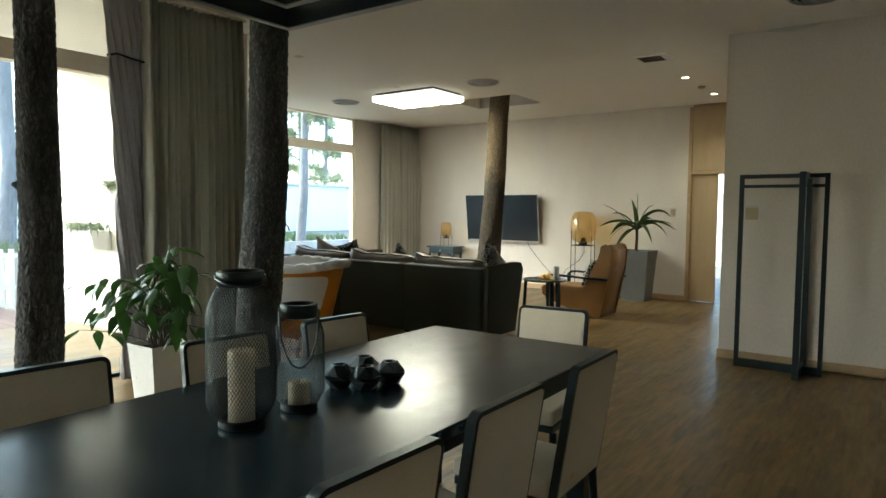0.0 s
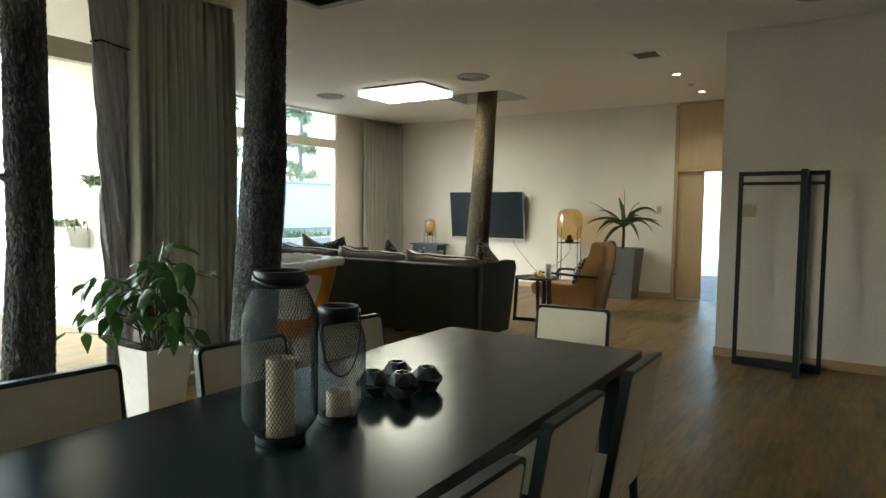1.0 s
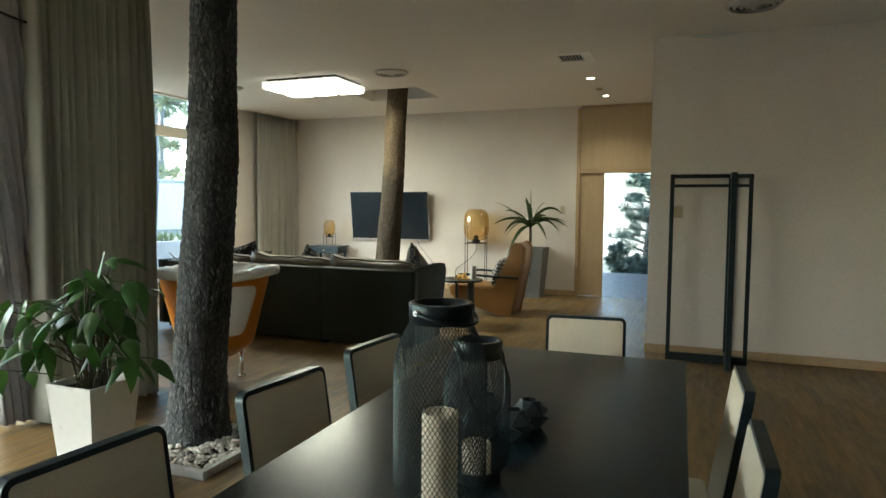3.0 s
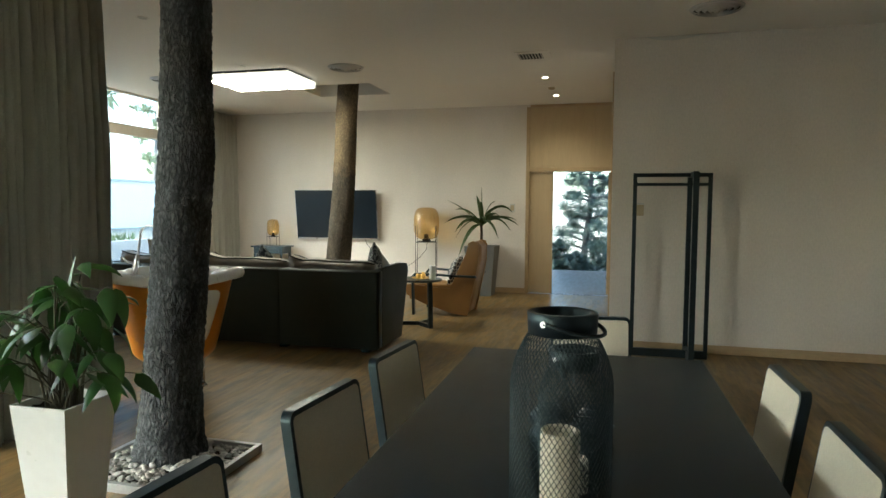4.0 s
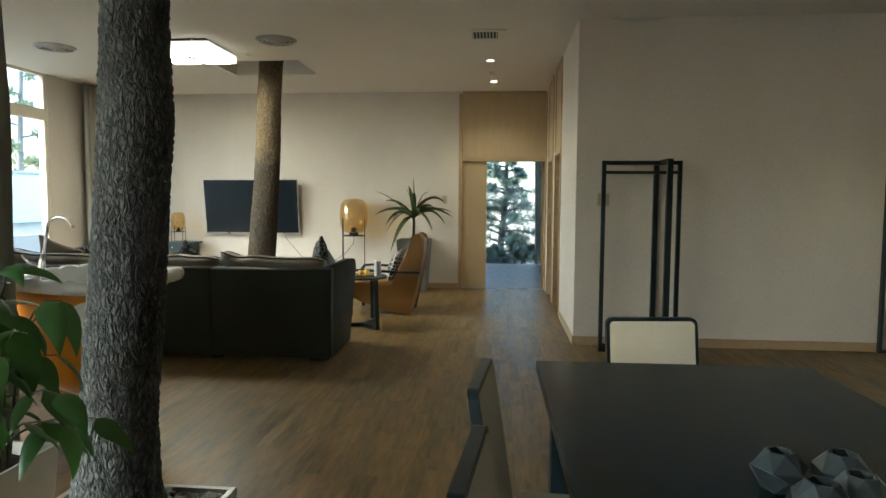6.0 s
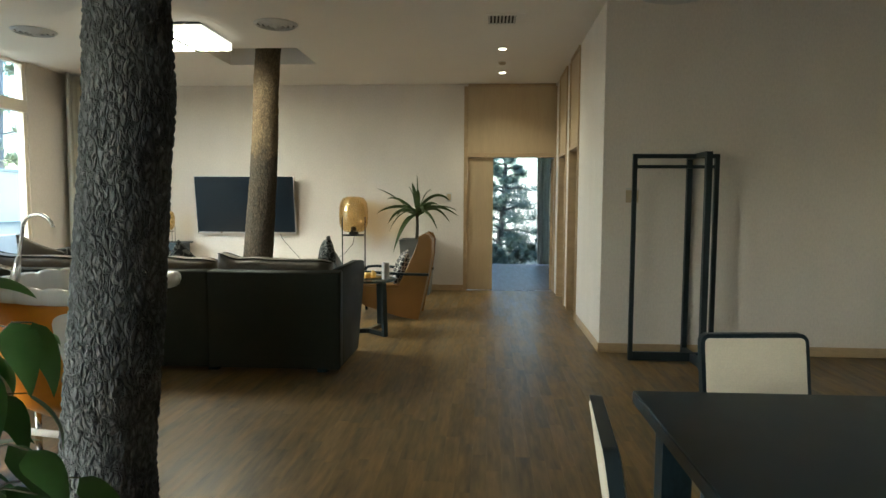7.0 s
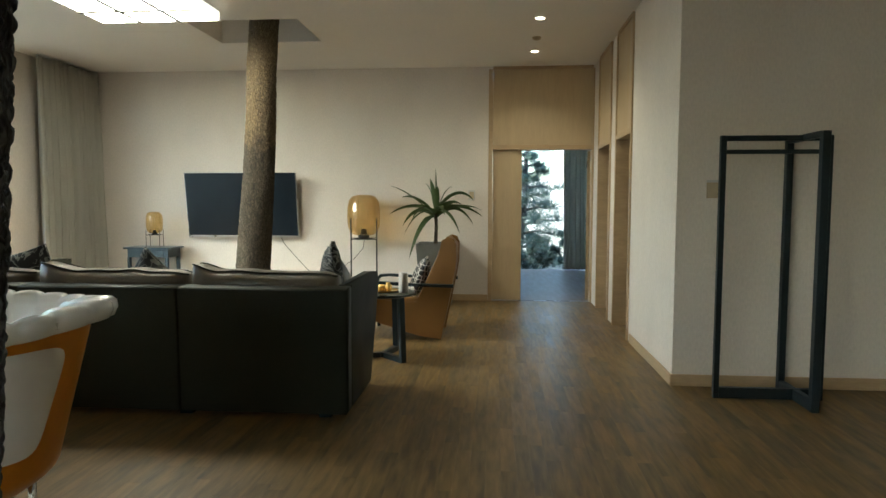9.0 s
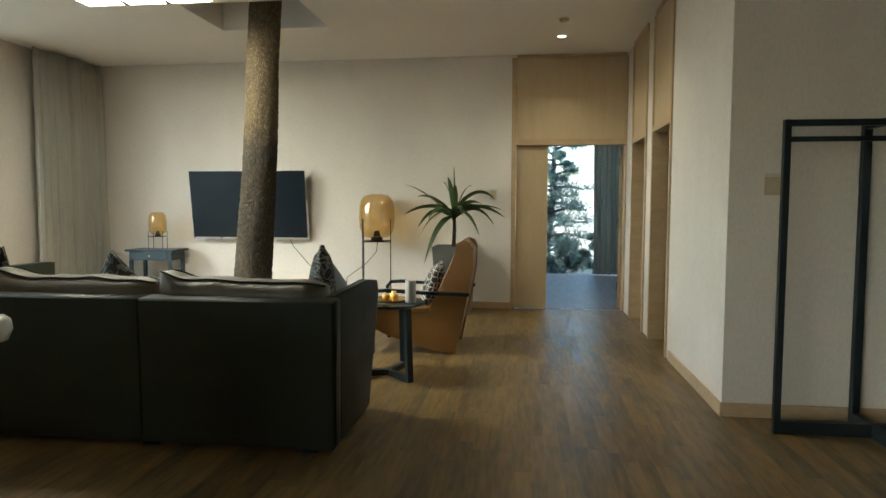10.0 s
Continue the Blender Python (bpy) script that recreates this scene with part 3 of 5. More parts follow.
# ---- trees that grow through the room ----
def trunk(bm, path, seed, sides=110, rows=420, rough=0.014, plate=0.026):
    """A bark-covered trunk along (x, y, z, radius) rows."""
    zs = [p[2] for p in path]
    off = Vector((seed * 7.3, seed * 3.1, 0))
    rings = []
    for j in range(rows + 1):
        z = zs[0] + (zs[-1] - zs[0]) * j / rows
        x, y, r = (float(np.interp(z, zs, [p[i] for p in path])) for i in (0, 1, 3))
        ring = []
        for k in range(sides):
            a = 2 * math.pi * k / sides
            q = Vector((math.cos(a) * r, math.sin(a) * r, z * 0.42)) + off
            d = noise.voronoi(q / plate)[0]
            crack = min(1.0, (d[1] - d[0]) * 2.2)
            lump = noise.noise(Vector((math.cos(a) * 1.6, math.sin(a) * 1.6, z * 1.4)) + off)
            fine = noise.noise(q * 60)
            s = r + rough * (crack - 0.6) + 0.045 * r * lump + 0.3 * rough * fine
            ring.append(bm.verts.new((x + math.cos(a) * s, y + math.sin(a) * s, z)))
        rings.append(ring)
    for a, b in zip(rings, rings[1:]):
        for k in range(sides):
            bm.faces.new((a[k], a[(k + 1) % sides], b[(k + 1) % sides], b[k]))
    bm.faces.new(rings[-1])
    bm.faces.new(rings[0][::-1])
    return bm


def stub(bm, x, y, z, a, r, out):
    d = Vector((math.cos(a), math.sin(a), 0.25))
    p = Vector((x, y, z))
    tube(bm, [p, p + d * out * 0.6, p + d * out], [r, r * 0.85, r * 0.35], 10)


def room_tree(path, mat, label, seed, knots, rough=0.014, plate=0.026, rows=420):
    t = thing("tree", pose(0, 0, 0), label, "tree", "trees in the room")
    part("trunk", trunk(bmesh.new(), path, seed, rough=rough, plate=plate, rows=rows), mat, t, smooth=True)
    for z, a, r, out in knots:
        bm = bmesh.new()
        zs = [p[2] for p in path]
        cx, cy, cr = (float(np.interp(z, zs, [p[i] for p in path])) for i in (0, 1, 3))
        stub(bm, cx + 0.75 * cr * math.cos(a), cy + 0.75 * cr * math.sin(a), z, a, r, 0.25 * cr + out)
        part("knot", bm, mat, t, smooth=True)
    return t


room_tree([(-3.48, 1.37, 0.0, 0.118), (-3.465, 1.385, 0.55, 0.108), (-3.44, 1.40, 1.2, 0.094), (-3.44, 1.395, 3.15, 0.083)], M_BARK,
          "slender dark tree trunk rising from floor to ceiling", 2, ((1.50, 4.1, 0.024, 0.025), (0.62, 5.2, 0.026, 0.02)), 0.006, 0.015)
room_tree([(-3.80, 2.95, 0.0, 0.215), (-3.79, 2.95, 0.12, 0.18), (-3.765, 2.945, 0.45, 0.155), (-3.70, 2.94, 1.1, 0.148), (-3.655, 2.96, 1.7, 0.142), (-3.655, 2.965, 2.1, 0.130), (-3.64, 2.98, 3.15, 0.125)], M_BARK,
          "thick dark pine trunk with plated bark in a pebble tray", 1, ((1.86, 4.0, 0.03, 0.012), (0.62, 4.9, 0.03, 0.012)), 0.009, 0.016)
room_tree([(-5.28, 8.55, 0.0, 0.195), (-5.26, 8.55, 0.63, 0.178), (-5.227, 8.55, 1.07, 0.172), (-5.18, 8.55, 1.62, 0.158), (-5.147, 8.55, 2.16, 0.153), (-5.13, 8.55, 2.7, 0.150), (-5.09, 8.55, 3.23, 0.147), (-5.075, 8.55, 3.5, 0.145)], M_BARK2,
          "leaning pale-brown tree trunk behind the sofa", 4, ((2.26, 4.2, 0.022, 0.014), (2.50, 5.3, 0.02, 0.014), (2.0, 4.1, 0.018, 0.014), (2.9, 4.6, 0.018, 0.01)), 0.009, 0.02)


def pebble_tray(x0, x1, y0, y1, hole, count, seed, label):
    t = thing("planting_tray", pose(0, 0, 0), label, "tray", "planting trays")
    w, h = 0.03, 0.045
    bm = bmesh.new()
    for a in ((x0, x1, y0, y0 + w), (x0, x1, y1 - w, y1), (x0, x0 + w, y0 + w, y1 - w), (x1 - w, x1, y0 + w, y1 - w)):
        box(bm, *a, 0.0, h, 0.002, 1)
    part("rim", bm, M_TRAY, t, "pale grey steel rim")
    part("soil", new_box(x0 + w, x1 - w, y0 + w, y1 - w, 0.0, 0.012), M_SOIL, t)
    rnd = random.Random(seed)
    bm = bmesh.new()
    bmesh.ops.create_icosphere(bm, subdivisions=2, radius=1.0)
    for v in bm.verts:
        v.co *= 1 + 0.14 * noise.noise(v.co * 1.3 + Vector((seed, 0, 0)))
    me = finish(bm, "pebble", True)
    me.materials.append(M_PEBBLE)
    made = 0
    while made < count:
        x, y = rnd.uniform(x0 + w + 0.012, x1 - w - 0.012), rnd.uniform(y0 + w + 0.012, y1 - w - 0.012)
        if math.hypot(x - hole[0], y - hole[1]) < hole[2]:
            continue
        s = rnd.uniform(0.010, 0.0175)
        z = 0.018 + rnd.random() ** 2 * 0.026
        m = Matrix.LocRotScale((x, y, z), Euler((rnd.uniform(-0.5, 0.5), rnd.uniform(-0.5, 0.5), rnd.uniform(0, 6.3))), (s * 1.35, s, s * 0.72))
        share("pebble", me, t, m)
        made += 1
    verts, faces = [], []
    for k in range(count):
        x, y = rnd.uniform(x0 + w + 0.012, x1 - w - 0.012), rnd.uniform(y0 + w + 0.012, y1 - w - 0.012)
        if math.hypot(x - hole[0], y - hole[1]) < hole[2]:
            continue
        s = rnd.uniform(0.010, 0.017)
        m = Matrix.LocRotScale((x, y, 0.018), Euler((0, 0, rnd.uniform(0, 6.3))), (s * 1.35, s, s * 0.72))
        n = len(verts)
        verts += [tuple(m @ v.co) for v in me.vertices]
        faces += [tuple(n + i for i in p.vertices) for p in me.polygons]
    rest_me = bpy.data.meshes.new("pebbles")
    rest_me.from_pydata(verts, [], faces)
    rest_me.materials.append(M_PEBBLE)
    ob = new("pebbles", rest_me)
    ob.parent = t
    tagged(ob, kind="stuff")


pebble_tray(-4.10, -3.345, 2.49, 3.172, (-3.80, 2.95, 0.19), 300, 11, "low steel tray of white pebbles round the trunk")
pebble_tray(-3.75, -3.15, 1.10, 1.70, (-3.45, 1.40, 0.10), 120, 12, "low steel tray of white pebbles round a slim trunk")


# ---- dining table ----
table = thing("dining_table", pose(-1.507, 1.515, 0, 0, 0, 0.7), "long black-stained wooden dining table with a satin top", "table")
TW, TL = 0.484, 1.215
part("tabletop", rounded(new_box(-TW, TW, -TL, TL, 0.752, 0.79), 0.004), M_BLACKWOOD, table)
for sx in (-1, 1):
    part("apron", new_box(sx * 0.40 - 0.012, sx * 0.40 + 0.012, -TL + 0.15, TL - 0.15, 0.67, 0.75, 0.002), M_BLACKWOOD, table)
    for sy in (-1, 1):
        bm = bmesh.new()
        prism(bm, [(sx * 0.44, sy * (TL - 0.10)), (sx * 0.36, sy * (TL - 0.10)), (sx * 0.36, sy * (TL - 0.17)), (sx * 0.44, sy * (TL - 0.17))], "z", 0.0, 0.751)
        part("leg", rounded(bm, 0.004), M_BLACKWOOD, table)


# ---- dining chairs ----
def dining_chair():
    ch = thing("dining_chair", pose(0, 0, 0), "cream leather dining chair with a black frame at the table", "chair", "chairs round the table")
    w = 0.192

    def lean(bm):
        for v in bm.verts:
            if v.co.z > 0.40:
                v.co.y -= 0.075 * (v.co.z - 0.40) / 0.49
        return bm
    def arch(half, top, low, r):
        """Half-outline of a back with rounded upper corners."""
        pts = [(half, low), (half, low + 0.12), (half, low + 0.25)]
        pts += [(half - r + r * math.cos(a), top - r + r * math.sin(a)) for a in (k * math.pi / 16 for k in range(9))]
        return pts + [(-x, z) for x, z in pts[::-1]]
    bm = bmesh.new()
    outer, inner = arch(w, 0.89, 0.40, 0.030), arch(w - 0.014, 0.876, 0.40, 0.018)
    rows = [[bm.verts.new((x, y, z)) for x, z in line] for line, y in ((outer, -0.174), (outer, -0.203), (inner, -0.203), (inner, -0.174))]
    for a, b in zip(rows, rows[1:] + rows[:1]):
        for k in range(len(a) - 1):
            bm.faces.new((a[k], a[k + 1], b[k + 1], b[k]))
    for e in (0, -1):
        bm.faces.new([r_[e] for r_ in rows])
    part("back_frame", lean(rounded(bm, 0.003, 1, 50)), M_BLACKFRAME, ch)
    bm = bmesh.new()
    prism(bm, arch(w - 0.0145, 0.8755, 0.425, 0.018), "y", -0.171, -0.206)
    part("backrest", lean(rounded(bm, 0.006, 2, 50)), M_CREAM, ch, "cream leather back pad", "flat")
    for s in (-1, 1):
        bm = bmesh.new()
        tube(bm, [(s * (w - 0.011), -0.188, 0.405), (s * (w - 0.010), -0.225, 0.0)], [0.017, 0.012], 10)
        part("back_leg", bm, M_BLACKFRAME, ch, smooth=True)
    part("tag", lean(new_box(-0.10, -0.075, -0.2085, -0.2062, 0.47, 0.482)), M_BRASS, ch, "tiny metal maker's tag")
    part("seat", new_box(-w + 0.006, w - 0.006, -0.172, 0.225, 0.405, 0.475, 0.022, 3), M_CREAM, ch, "cream leather seat pad", "flat")
    part("seat_frame", new_box(-w + 0.012, w - 0.012, -0.168, 0.215, 0.372, 0.404, 0.004), M_BLACKFRAME, ch)
    for s in (-1, 1):
        bm = bmesh.new()
        tube(bm, [(s * 0.172, 0.19, 0.371), (s * 0.178, 0.205, 0.0)], [0.019, 0.013], 10)
        part("leg", bm, M_BLACKFRAME, ch, smooth=True)
    return ch


chair = dining_chair()
chair.matrix_basis = pose(-1.932, 2.148, 0, 0, 0, -95)
for x, y, a in ((-1.936, 1.545, -95), (-1.98, 0.900, -94), (-1.126, 2.130, 91), (-1.128, 1.53, 90), (-1.11, 0.985, 88)):
    copy_thing(chair, pose(x, y, 0, 0, 0, a))
tagged(copy_thing(chair, pose(-1.478, 2.855, 0, 0, 0, 186)), "cream leather dining chair at the head of the table")


# ---- things on the dining table ----
def lantern(x, y, ring_r, body_r, base_r, z_top, candle_r, candle_h, wires, handle_up, label, turn):
    z = 0.7905
    t = thing("lantern", pose(x, y, z, 0, 0, turn), label, "lantern", "mesh lanterns")
    h = z_top - z
    part("base", lathe(bmesh.new(), [(0.001, 0.0), (base_r, 0.0), (base_r + 0.004, 0.004), (base_r + 0.004, 0.018), (base_r, 0.022), (base_r - 0.006, 0.022), (base_r - 0.008, 0.008), (0.001, 0.008)], 32), M_BLACKMETAL, t, smooth=False)
    part("collar", lathe(bmesh.new(), [(ring_r - 0.004, h - 0.040), (ring_r, h - 0.040), (ring_r + 0.002, h - 0.002), (ring_r, h), (ring_r - 0.010, h), (ring_r - 0.010, h - 0.030), (ring_r - 0.004, h - 0.040)], 40), M_BLACKMETAL, t, smooth=True)

    def radius(v):
        if v < 0.16:
            return base_r + (body_r - base_r) * math.sin(v / 0.16 * math.pi / 2)
        if v < 0.74:
            return body_r
        u = (v - 0.74) / 0.26
        return ring_r - 0.002 + (body_r - ring_r + 0.002) * max(0.0, math.cos(u * math.pi / 2)) ** 0.9
    bm = bmesh.new()
    z0, z1, steps = 0.016, h - 0.039, 26
    for hand in (-1, 1):
        for k in range(wires):
            pts = []
            for j in range(steps + 1):
                v = j / steps
                a = 2 * math.pi * k / wires + hand * v * (z1 - z0) / body_r * 0.62
                r = radius(v)
                pts.append((r * math.cos(a), r * math.sin(a), z0 + (z1 - z0) * v))
            tube(bm, pts, 0.00075, 3, False)
    part("mesh_body", bm, M_BLACKMETAL, t, "black diamond wire mesh")
    bm = bmesh.new()
    pts = []
    for j in range(25):
        a = math.pi * j / 24
        ca, sa = math.cos(a) * (ring_r + 0.004), max(0.0, math.sin(a))
        pts.append((ca, -sa * (ring_r + 0.016) if not handle_up else -(ring_r * 0.9) * sa ** 0.6 * 1.25, h - 0.016 - (0.020 if not handle_up else 0.17) * sa))
    tube(bm, pts, 0.003 if handle_up else 0.004, 6)
    part("handle", bm, M_BLACKMETAL, t)
    for s in (-1, 1):
        bm = bmesh.new()
        tube(bm, [(s * (ring_r - 0.002), 0, h - 0.016), (s * (ring_r + 0.007), 0, h - 0.016)], 0.006, 10)
        part("rivet", bm, M_SILVER, t, "small steel rivet")
    cz = 0.0085 + 0.791
    cd = thing("candle", pose(x, y, cz), "embossed ivory pillar candle inside the wire lantern", "candle", "candles")
    bm = bmesh.new()
    rows, sides = int(candle_h / 0.0035), 60
    n = 13
    rings = []
    for j in range(rows + 1):
        zz = candle_h * j / rows
        ring = []
        for k in range(sides):
            a = 2 * math.pi * k / sides
            q = zz / candle_r * 0.62
            g = min(abs(math.sin((n * a / 2) + q * n / 2)), abs(math.sin((n * a / 2) - q * n / 2)))
            r = candle_r - 0.0028 * (1 - min(1, g * 3)) - (0.002 if j == rows else 0)
            ring.append(bm.verts.new((r * math.cos(a), r * math.sin(a), zz)))
        rings.append(ring)
    for a, b in zip(rings, rings[1:]):
        for k in range(sides):
            bm.faces.new((a[k], a[(k + 1) % sides], b[(k + 1) % sides], b[k]))
    bm.faces.new(rings[0][::-1])
    inner = [bm.verts.new((v.co.x * 0.72, v.co.y * 0.72, candle_h - 0.006)) for v in rings[-1]]
    for k in range(sides):
        bm.faces.new((rings[-1][k], rings[-1][(k + 1) % sides], inner[(k + 1) % sides], inner[k]))
    bm.faces.new(inner)
    part("wax", bm, M_CANDLE, cd, smooth=False)
    part("wick", tube(bmesh.new(), [(0, 0, candle_h - 0.006), (0.001, 0, candle_h + 0.006)], 0.001, 5), M_DARK, cd)


lantern(-1.500, 1.117, 0.063, 0.094, 0.060, 1.228, 0.037, 0.205, 62, False, "tall black wire-mesh lantern with a candle on the table", 65)
lantern(-1.486, 1.318, 0.055, 0.076, 0.052, 1.115, 0.034, 0.075, 52, True, "smaller black wire-mesh lantern with a round wire handle", 50)


def facet_vase(x, y, turn, s, label):
    bm = bmesh.new()
    rings = []
    for r, z, off in ((0.030, 0.0, 0), (0.053, 0.036, 0.5), (0.050, 0.050, 0), (0.026, 0.084, 0.5), (0.021, 0.084, 0.5), (0.032, 0.05, 0), (0.02, 0.012, 0)):
        rings.append([bm.verts.new((r * s * math.cos((k + off) * math.pi / 3), r * s * math.sin((k + off) * math.pi / 3), z * s * 0.86)) for k in range(6)])
    for a, b in zip(rings, rings[1:]):
        for k in range(6):
            bm.faces.new((a[k], a[(k + 1) % 6], b[k]))
            bm.faces.new((a[(k + 1) % 6], b[(k + 1) % 6], b[k]))
    bm.faces.new(rings[0][::-1])
    bm.faces.new(rings[-1])
    ob = tagged(part("vase", rounded(bm, 0.0012, 1, 15), M_SLATE), label, "vase", "faceted vases")
    ob.matrix_basis = pose(x, y, 0.7905, 0, 0, turn)


for x, y, a in ((-1.560, 1.563, 10), (-1.472, 1.600, 40), (-1.452, 1.705, 25), (-1.573, 1.705, 55)):
    facet_vase(x, y, a, 1.10, "small faceted slate-black ceramic bud vase on the table")

pend = thing("pendant_lamp", pose(0, 0, 0), "rectangular black metal pendant frame over the dining table", "lamp")
for nm, x0, x1, y0, y1, z0, z1 in (("outer_ring", -1.74, -1.0, 0.45, 1.505, 2.02, 2.10), ("inner_ring", -1.62, -1.12, 0.57, 1.39, 2.045, 2.125)):
    bm = bmesh.new()
    t = 0.012
    for a in ((x0, x1, y1 - t, y1), (x0, x1, y0, y0 + t), (x0, x0 + t, y0 + t, y1 - t), (x1 - t, x1, y0 + t, y1 - t)):
        box(bm, *a, z0, z1, 0.0015, 1)
    part(nm, bm, M_BLACKMETAL, pend)
    bm = bmesh.new()
    for a in ((x0 - 0.006, x1 + 0.006, y1 - t, y1 + 0.006), (x0 - 0.006, x1 + 0.006, y0 - 0.006, y0 + t), (x0 - 0.006, x0 + t, y0 + t, y1 - t), (x1 - t, x1 + 0.006, y0 + t, y1 - t)):
        box(bm, *a, z0 - 0.006, z0 - 0.0005)
    part("lip", bm, M_TRAY, pend, "pale metal lower lip")
for y in (0.47, 1.49):
    part("cross_bar", new_box(-1.728, -1.012, y - 0.008, y + 0.008, 2.101, 2.117), M_BLACKMETAL, pend)
for x in (-1.6, -1.14):
    for y in (0.47, 1.49):
        part("cable", tube(bmesh.new(), [(x, y, 2.117), (x, y, H)], 0.002, 5), M_BLACKMETAL, pend)


# ---- sofa ----
sofa = thing("sofa", pose(0, 0, 0), "large dark brown leather corner sofa with loose back cushions", "sofa")
SX = (-3.60, -4.617, -5.64, -6.66)


def puffy(x0, x1, y0, y1, z0, z1, seed, bulge=0.03, wave=0.012, cuts=10):
    """A soft cushion with bulging sides and a slightly uneven top."""
    bm = bmesh.new()
    n = cuts
    cx, cy, cz = (x0 + x1) / 2, (y0 + y1) / 2, (z0 + z1) / 2
    bmesh.ops.create_cube(bm, size=2)
    bmesh.ops.subdivide_edges(bm, edges=bm.edges[:], cuts=n, use_grid_fill=True)
    hx, hy, hz = (x1 - x0) / 2, (y1 - y0) / 2, (z1 - z0) / 2
    for v in bm.verts:
        u = v.co.copy()
        p = Vector((u.x * hx, u.y * hy, u.z * hz))
        fx, fy, fz = 1 - u.x ** 2, 1 - u.y ** 2, 1 - u.z ** 2
        p.y += math.copysign(bulge * fx ** 0.5 * fz ** 0.5, u.y) if abs(u.y) > 0.99 else 0
        p.z += math.copysign(bulge * 0.6 * fx ** 0.5 * fy ** 0.5, u.z) if abs(u.z) > 0.99 else 0
        p += Vector((1, 1, 1)) * wave * noise.noise(p * 6 + Vector((seed * 5, 0, 0)))
        p.z += wave * 1.5 * noise.noise(Vector((p.x * 9, seed * 3.3, 0)))
        v.co = p + Vector((cx, cy, cz))
    return bm


def slouched(x0, x1, seed):
    """A back cushion whose welted top edges sag in the middle and peak at one end; gives the mesh and its two seams."""
    bm = bmesh.new()
    n, rings, back, front = 48, [], [], []
    for i in range(n + 1):
        u = i / n
        x = x0 + (x1 - x0) * u
        end = min(u, 1 - u)
        full = min(1.0, end / 0.10) ** 0.5
        sag = 0.860 + 0.032 * math.exp(-(u / 0.12) ** 2) + 0.018 * (1 - u) + 0.016 * noise.noise(Vector((u * 5.5, seed * 3.1, 0.2))) - 0.014 * math.exp(-((1 - u) / 0.05) ** 2)
        crease = 0.012 * noise.noise(Vector((u * 13, seed * 2.3, 1.7))) + 0.006 * noise.noise(Vector((u * 31, seed, 4.0)))
        wave = 0.012 * noise.noise(Vector((u * 7, seed * 1.9, 3.3)))
        row = [(5.845, 0.47), (5.80, 0.52), (5.786 - 0.006 * full, 0.66), (5.783 - 0.020 * full + crease, 0.79), (5.787 - 0.026 * full + crease, 0.79 + (sag - 0.79) * 0.45),
               (5.800 - 0.012 * full + wave, 0.79 + (sag - 0.79) * 0.82), (5.818 + wave, sag), (5.87, sag + 0.010 * full), (5.92, sag + 0.012 * full), (5.972 - wave, sag - 0.004),
               (6.00 + 0.02 * full, sag - 0.05), (6.01 + 0.03 * full + crease, 0.68), (5.99, 0.52), (5.95, 0.47)]
        mid = 5.895
        rings.append([bm.verts.new((x, mid + (y - mid) * (0.55 + 0.45 * full), z)) for y, z in row])
        back.append((x, mid + (5.815 + wave - mid) * (0.55 + 0.45 * full), sag + 0.004))
        front.append((x, mid + (5.975 - wave - mid) * (0.55 + 0.45 * full), sag + 0.001))
    k = len(rings[0])
    for a, b in zip(rings, rings[1:]):
        for j in range(k):
            bm.faces.new((a[j], a[(j + 1) % k], b[(j + 1) % k], b[j]))
    bm.faces.new(rings[0][::-1])
    bm.faces.new(rings[-1])
    return bm, (back, front)


for i in range(3):
    x1, x0 = SX[i] + (0.022 if i == 0 else -0.006), SX[i + 1] + 0.006
    bm = bmesh.new()
    prism(bm, [(5.66, 0.035), (5.80, 0.035), (5.82, 0.78), (5.79, 0.80), (5.655, 0.795), (5.648, 0.78)], "x", x0, x1)
    part("back_panel", rounded(bm, 0.006, 2, 20), M_SOFA, sofa, smooth="flat")
    x1 -= 0.084 if i == 0 else 0
    part("seat_frame", new_box(x0, x1, 5.822, 6.50, 0.035, 0.29, 0.012), M_SOFA, sofa)
    part("seat_cushion", puffy(x0 + 0.005, x1 - 0.005, 6.0, 6.54, 0.292, 0.45, i, 0.02), M_SOFACUSH, sofa, smooth=True)
    cushion_mesh, edges = slouched(x0 + 0.008, x1 - 0.010, 7 + i)
    cu = part("back_cushion", cushion_mesh, M_SOFACUSH, sofa, "slouching olive-brown leather cushion", True)
    for line in edges:
        part("piping", tube(bmesh.new(), line, 0.006, 6), M_SOFA, cu)
bm = bmesh.new()
prism(bm, [(5.8205, 0.035), (6.42, 0.035), (6.50, 0.74), (6.46, 0.815), (6.36, 0.83), (5.8205, 0.80)], "x", -3.66, -3.578)
for v in bm.verts:
    if v.co.z > 0.5:
        v.co.x += 0.045 if v.co.y > 6 else 0.002
part("arm", rounded(bm, 0.007, 3, 20), M_SOFA, sofa, "flared leather arm", "flat")
part("tag", new_box(-3.612, -3.606, 5.70, 5.712, 0.60, 0.64), M_DARK, sofa)
part("chaise", new_box(-6.66, -5.66, 6.51, 7.65, 0.035, 0.29, 0.015), M_SOFA, sofa)
part("chaise_cushion", puffy(-6.65, -5.67, 6.55, 7.62, 0.292, 0.45, 21, 0.02), M_SOFACUSH, sofa, smooth=True)
bm = bmesh.new()
prism(bm, [(5.66, 0.065), (7.65, 0.065), (7.65, 0.78), (5.66, 0.80)], "x", -6.80, -6.67)
part("arm", rounded(bm, 0.02, 3, 20), M_SOFA, sofa, smooth="flat")
